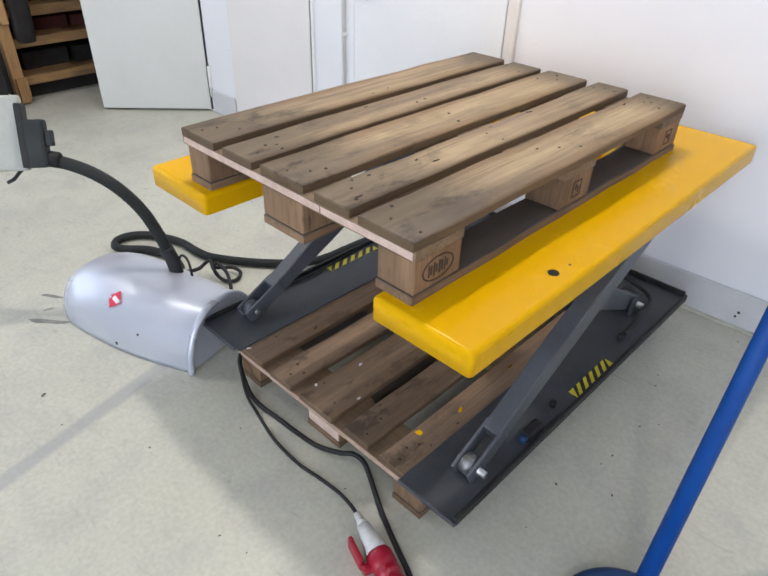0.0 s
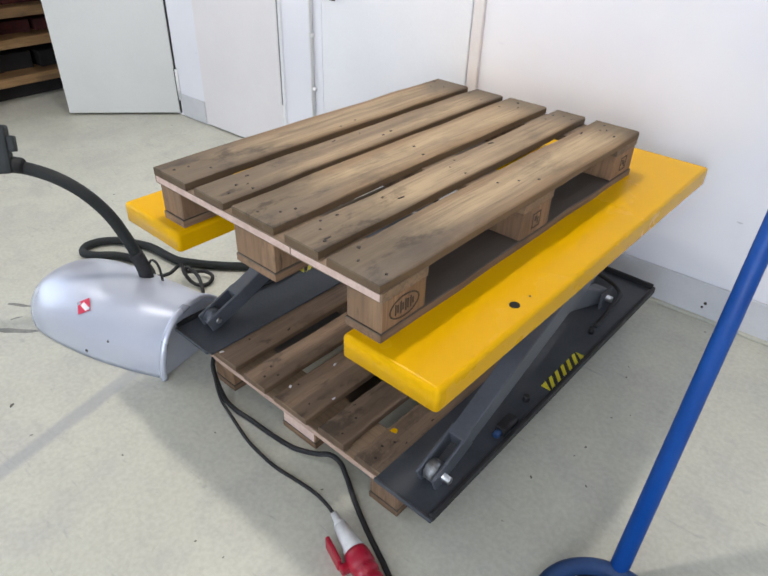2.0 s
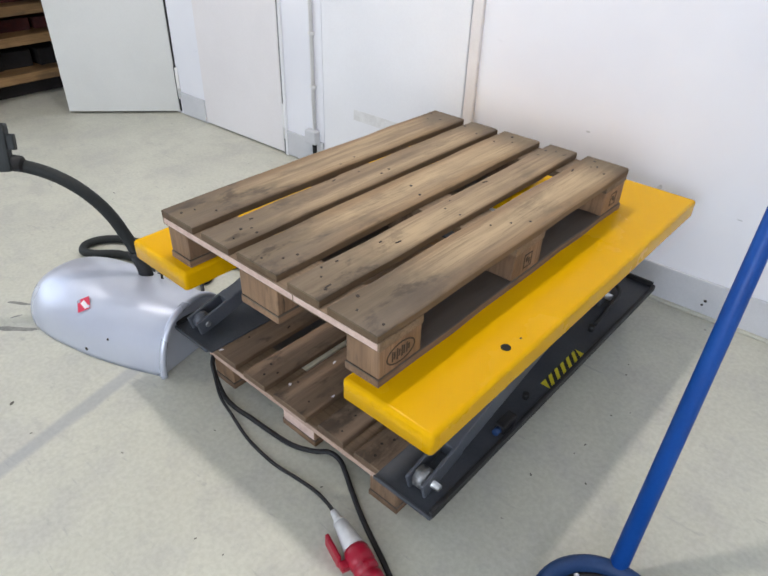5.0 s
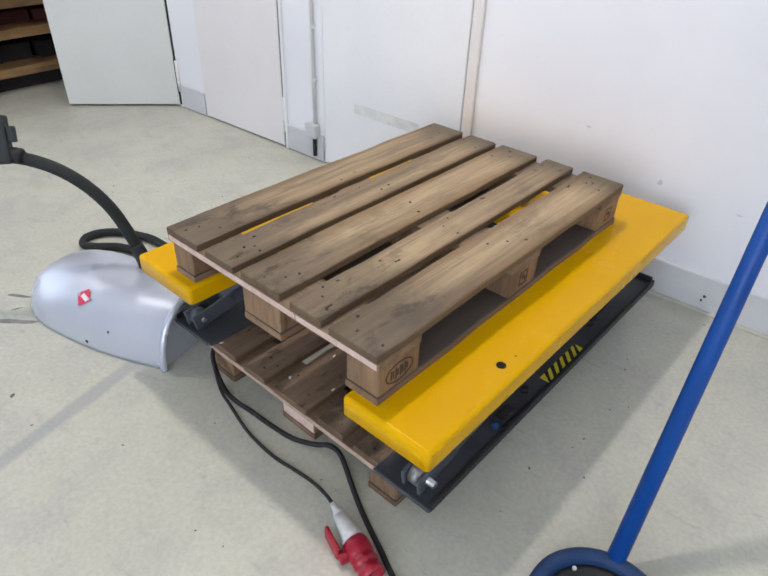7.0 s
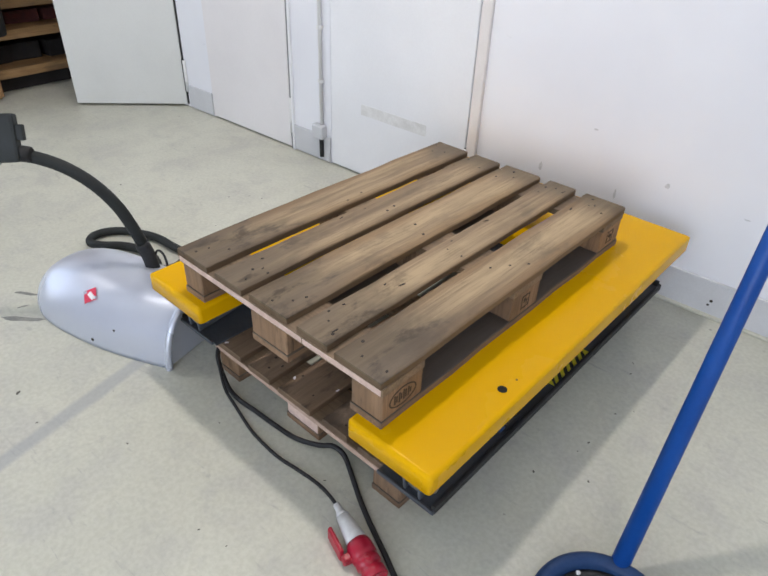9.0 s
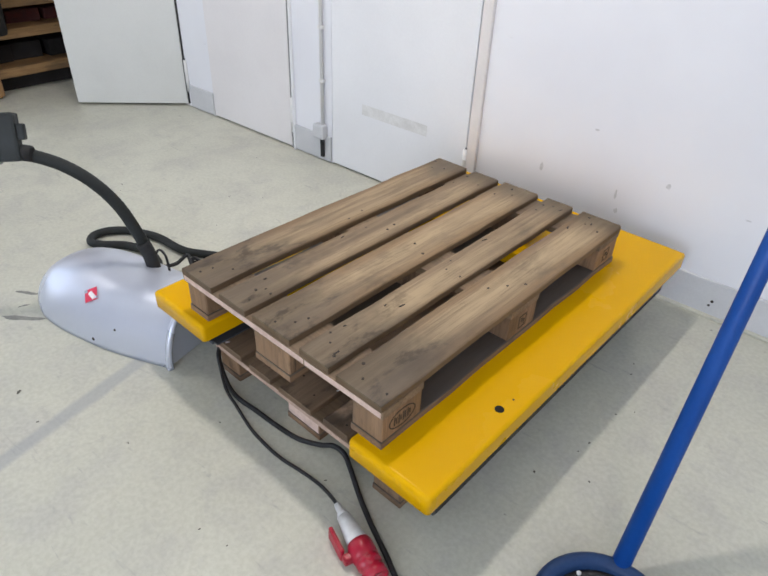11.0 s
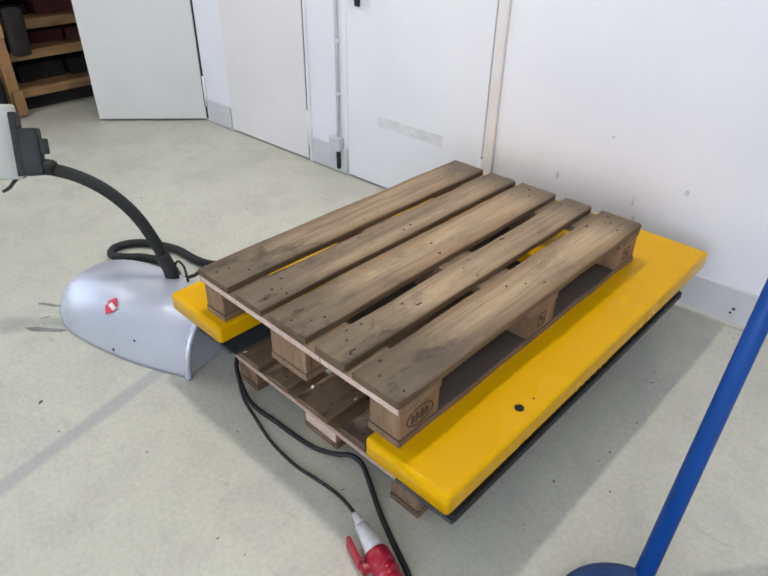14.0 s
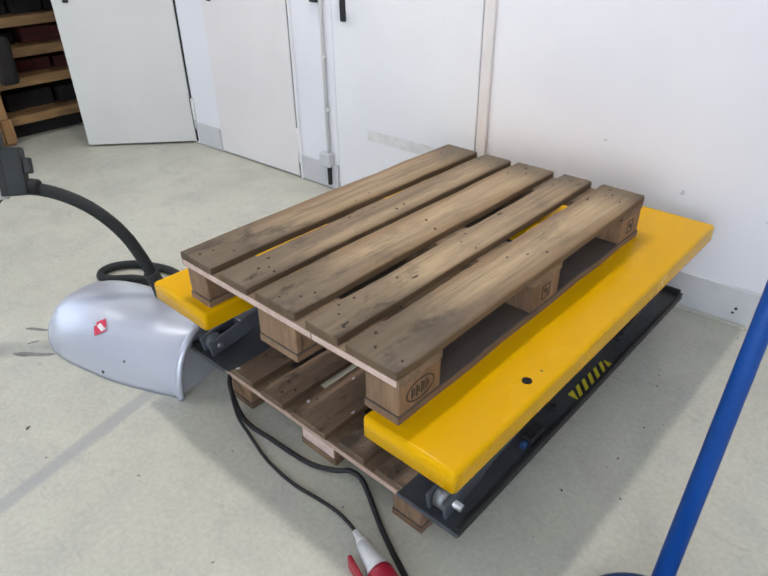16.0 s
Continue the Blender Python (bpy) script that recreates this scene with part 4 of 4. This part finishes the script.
def hoses():
    g = thing("control_gooseneck", "bent black conduit rising from the motor cover with a control box", "control box")
    part("conduit", tube([(-0.857, 0.158, 0.137), (-0.855, 0.152, 0.206), (-0.863, 0.136, 0.282), (-0.875, 0.118, 0.351), (-0.889, 0.097, 0.416), (-0.913, 0.069, 0.476), (-0.948, 0.031, 0.532), (-0.992, -0.014, 0.575), (-1.041, -0.062, 0.602), (-1.078, -0.101, 0.612), (-1.098, -0.127, 0.616)], 0.0205, 16, 8, 0.03), "hose", g)
    part("boot", tube([(-0.857, 0.158, 0.137), (-0.855, 0.152, 0.206), (-0.863, 0.136, 0.275)], 0.0255, 16, 5), "black", g, "black rubber boot on the cover")
    part("gland", rod((-1.035, -0.077, 0.618), (-1.085, -0.116, 0.626), 0.026, sides=16, bevel=0.004), "black", g)
    m = look((-1.082, -0.114, 0.675), (-0.55, -0.53, 0.93))
    part("bracket", box(0.062, 0.15, 0.05, 0.010, 0, -0.004, 0, 2), "box_dark", g, "dark green-grey bracket", m)
    # dark strip along the cover's rear edge
    part("seal", box(0.022, 0.20, 0.05, 0.006, 0.036, 0.022, 0.002, 2), "black", g, "black strip along the rear edge of the cover", m)
    part("cable_gland", box(0.03, 0.05, 0.03, 0.006, -0.036, 0.012, 0, 2), "box_dark", g, at=m)
    part("cover", box(0.15, 0.235, 0.035, 0.012, 0.113, 0.030, 0.02, 3), "box_beige", g, "beige-grey control box cover", m)
    part("cable", tube([(-1.09, -0.12, 0.61), (-1.14, -0.16, 0.58), (-1.175, -0.185, 0.542), (-1.2, -0.20, 0.525)], 0.006, 8), "black", g)
    part("earth_lead", tube([(-0.85, 0.155, 0.18), (-0.835, 0.175, 0.235), (-0.80, 0.180, 0.225), (-0.785, 0.178, 0.16)], 0.0045, 8), "black", g, "thin black lead beside the boot")
    hose = tube([(-0.50, 0.90, 0.17), (-0.60, 0.84, 0.10), (-0.70, 0.73, 0.035), (-0.78, 0.64, 0.022), (-0.86, 0.564, 0.02), (-0.943, 0.5, 0.02), (-1.007, 0.46, 0.02), (-1.077, 0.424, 0.02), (-1.15, 0.413, 0.02), (-1.239, 0.411, 0.02), (-1.308, 0.395, 0.02), (-1.411, 0.349, 0.02), (-1.467, 0.288, 0.02), (-1.475, 0.225, 0.02), (-1.43, 0.187, 0.02), (-1.375, 0.21, 0.02), (-1.30, 0.275, 0.02), (-1.19, 0.31, 0.02), (-1.08, 0.29, 0.025), (-0.98, 0.22, 0.05), (-0.93, 0.16, 0.06)], 0.0178, 14, 8)
    tagged(part("hydraulic_hose", hose, "hose"), "thick black hydraulic hose looped on the floor", "hose")
    loop = tube([(-1.00, 0.255, 0.05), (-0.979, 0.315, 0.05), (-0.974, 0.366, 0.07), (-0.933, 0.356, 0.05), (-0.902, 0.362, 0.02), (-0.863, 0.379, 0.012), (-0.857, 0.418, 0.012), (-0.879, 0.446, 0.02), (-0.916, 0.437, 0.03), (-0.946, 0.405, 0.03), (-0.955, 0.37, 0.045), (-0.945, 0.385, 0.06), (-0.882, 0.381, 0.05), (-0.832, 0.361, 0.035), (-0.805, 0.345, 0.02), (-0.77, 0.31, 0.012)], 0.0075, 10)
    tagged(part("control_cable", loop, "black"), "thin black cable coiled behind the cover", "cable")


def power_cables():
    thick = tube([(-0.44, 0.17, 0.11), (-0.375, 0.085, 0.105), (-0.345, 0.055, 0.075), (-0.288, 0.04, 0.012), (-0.217, 0.028, 0.009), (-0.14, 0.031, 0.009), (-0.052, 0.033, 0.009), (0.036, 0.041, 0.009), (0.108, 0.061, 0.02), (0.149, 0.08, 0.03), (0.186, 0.085, 0.02), (0.229, 0.065, 0.01), (0.273, 0.038, 0.009), (0.33, 0.004, 0.009), (0.393, -0.029, 0.009), (0.448, -0.055, 0.009), (0.501, -0.081, 0.009), (0.62, -0.15, 0.009), (0.70, -0.26, 0.009), (0.76, -0.46, 0.009)], 0.0076, 12)
    tagged(part("power_cable", thick, "black"), "thick black power cable lying on the floor", "cable")
    thin = tube([(-0.43, 0.15, 0.11), (-0.365, 0.07, 0.10), (-0.33, 0.045, 0.08), (-0.27, 0.017, 0.03), (-0.205, 0.004, 0.006), (-0.101, -0.025, 0.006), (-0.028, -0.036, 0.006), (0.051, -0.04, 0.006), (0.124, -0.033, 0.006), (0.198, -0.03, 0.008), (0.256, -0.042, 0.02), (0.300, -0.0585, 0.034)], 0.0052, 10)
    tagged(part("plug_cable", thin, "black"), "thin black cable that ends in the red plug", "cable")
    p = thing("industrial_plug", "red and grey-white industrial plug on the floor", "plug", pose(0.300, -0.0585, 0.034, 0, 2, -20.5))
    rot = Matrix.Rotation(radians(90), 4, "Y")

    def turned(name, profile, mat, label=""):
        bm = lathe(profile, 28)
        bmesh.ops.transform(bm, matrix=rot, verts=bm.verts)
        part(name, bm, mat, p, label, Matrix())
    turned("cable_grip", [(0.0, -0.004), (0.009, -0.004), (0.011, 0.02), (0.018, 0.035), (0.0, 0.035)], "white_plastic")
    turned("grip_body", [(0.0, 0.033), (0.017, 0.033), (0.021, 0.06), (0.025, 0.09), (0.029, 0.122), (0.0, 0.122)], "white_plastic", "grey-white tapered grip")
    turned("plug_body", [(0.0, 0.118), (0.030, 0.118), (0.033, 0.128), (0.033, 0.162), (0.028, 0.166), (0.032, 0.171), (0.032, 0.184), (0.027, 0.188), (0.027, 0.196), (0.031, 0.20), (0.031, 0.222), (0.025, 0.224), (0.025, 0.205), (0.0, 0.205)], "red", "red plug shell")
    part("lid", box(0.075, 0.012, 0.046, 0.006, 0.092, -0.047, -0.008, 2), "red", p, "red hinged lid", Matrix())
    part("latch", box(0.022, 0.030, 0.026, 0.006, 0.142, -0.037, -0.008, 2), "red", p, "red hinge arm", Matrix())


def blue_stand():
    s = thing("blue_stand", "round blue stand with a tall blue steel pole", "stand", pose(0.960, 0.120, 0))
    part("rim", lathe([(0.130, 0.0), (0.173, 0.0), (0.1745, 0.02), (0.170, 0.048), (0.158, 0.060), (0.140, 0.058), (0.132, 0.046), (0.130, 0.0)], 56), "blue_dark", s, "scuffed blue rounded rim")
    part("dish", lathe([(0.0, 0.002), (0.131, 0.002), (0.131, 0.034), (0.115, 0.036), (0.108, 0.022), (0.085, 0.020), (0.08, 0.034), (0.066, 0.034), (0.06, 0.014), (0.0, 0.014)], 48), "black", s, "black ribbed dish")
    for a in (2.5, 0.4, 4.6):
        part("screw", rod((0.122 * math.cos(a), 0.122 * math.sin(a), 0.034), (0.122 * math.cos(a), 0.122 * math.sin(a), 0.040), 0.006, sides=8), "steel", s)
    part("pole", rod((-0.031, 0.148, 0.032), (-0.083, 1.4255, 1.995), 0.0228, sides=32), "blue", s, "smooth blue steel pole leaning to the wall")


def ceiling_lamps():
    for bx, by, _ in BAYS:
        c = thing("ceiling_lamp", "unseen round white high-bay lamp hanging from the ceiling", "ceiling lamp", pose(bx, by, CEILING), group="ceiling lamps")
        part("stem", rod((0, 0, -0.12), (0, 0, 0), 0.012, sides=12), "lamp_body", c)
        part("reflector", lathe([(0.0, -0.12), (0.05, -0.125), (0.07, -0.16), (0.125, -0.255), (0.12, -0.255), (0.065, -0.165), (0.0, -0.15)], 36), "lamp_body", c)
        part("glass", lathe([(0.0, -0.252), (0.112, -0.252), (0.112, -0.246), (0.0, -0.246)], 36), "glow", c, "glowing lamp glass")


room()
doors()
conduit()
wall_marks()
floor_marks()
shelf()
ceiling_lamps()
moving_parts = lift_table()
low_pallet = pallet("pallet", "worn brown wooden pallet on the floor under the lift table", TABLE @ pose(0.010, 0.064, 0), "deck_low", 3, True)
top_pallet = pallet("pallet", "weathered greyish wooden pallet lying on the yellow platform", TABLE @ pose(0, 0, 0.75), "deck", 7)
cover = hood()
sticker(cover)
hoses()
power_cables()
blue_stand()


def motions():
    """The platform sinks, turns back near the floor and rises; arms and pallet go with it."""
    rows = HEIGHT[:]
    walk(top_pallet, [(t, TABLE @ pose(0, 0, z)) for t, z in rows])
    for ob, kind, x in moving_parts:
        keys = []
        for t, z in rows:
            rise, y, slope = scissor(z)
            if kind == "top":
                keys.append((t, pose(0, 0, z)))
            elif kind == "rolling":
                keys.append((t, pose(x, y, PIVOT_Z, slope)))
            else:
                keys.append((t, pose(x, HINGE_Y, PIVOT_Z, -slope)))
        walk(ob, keys)


motions()
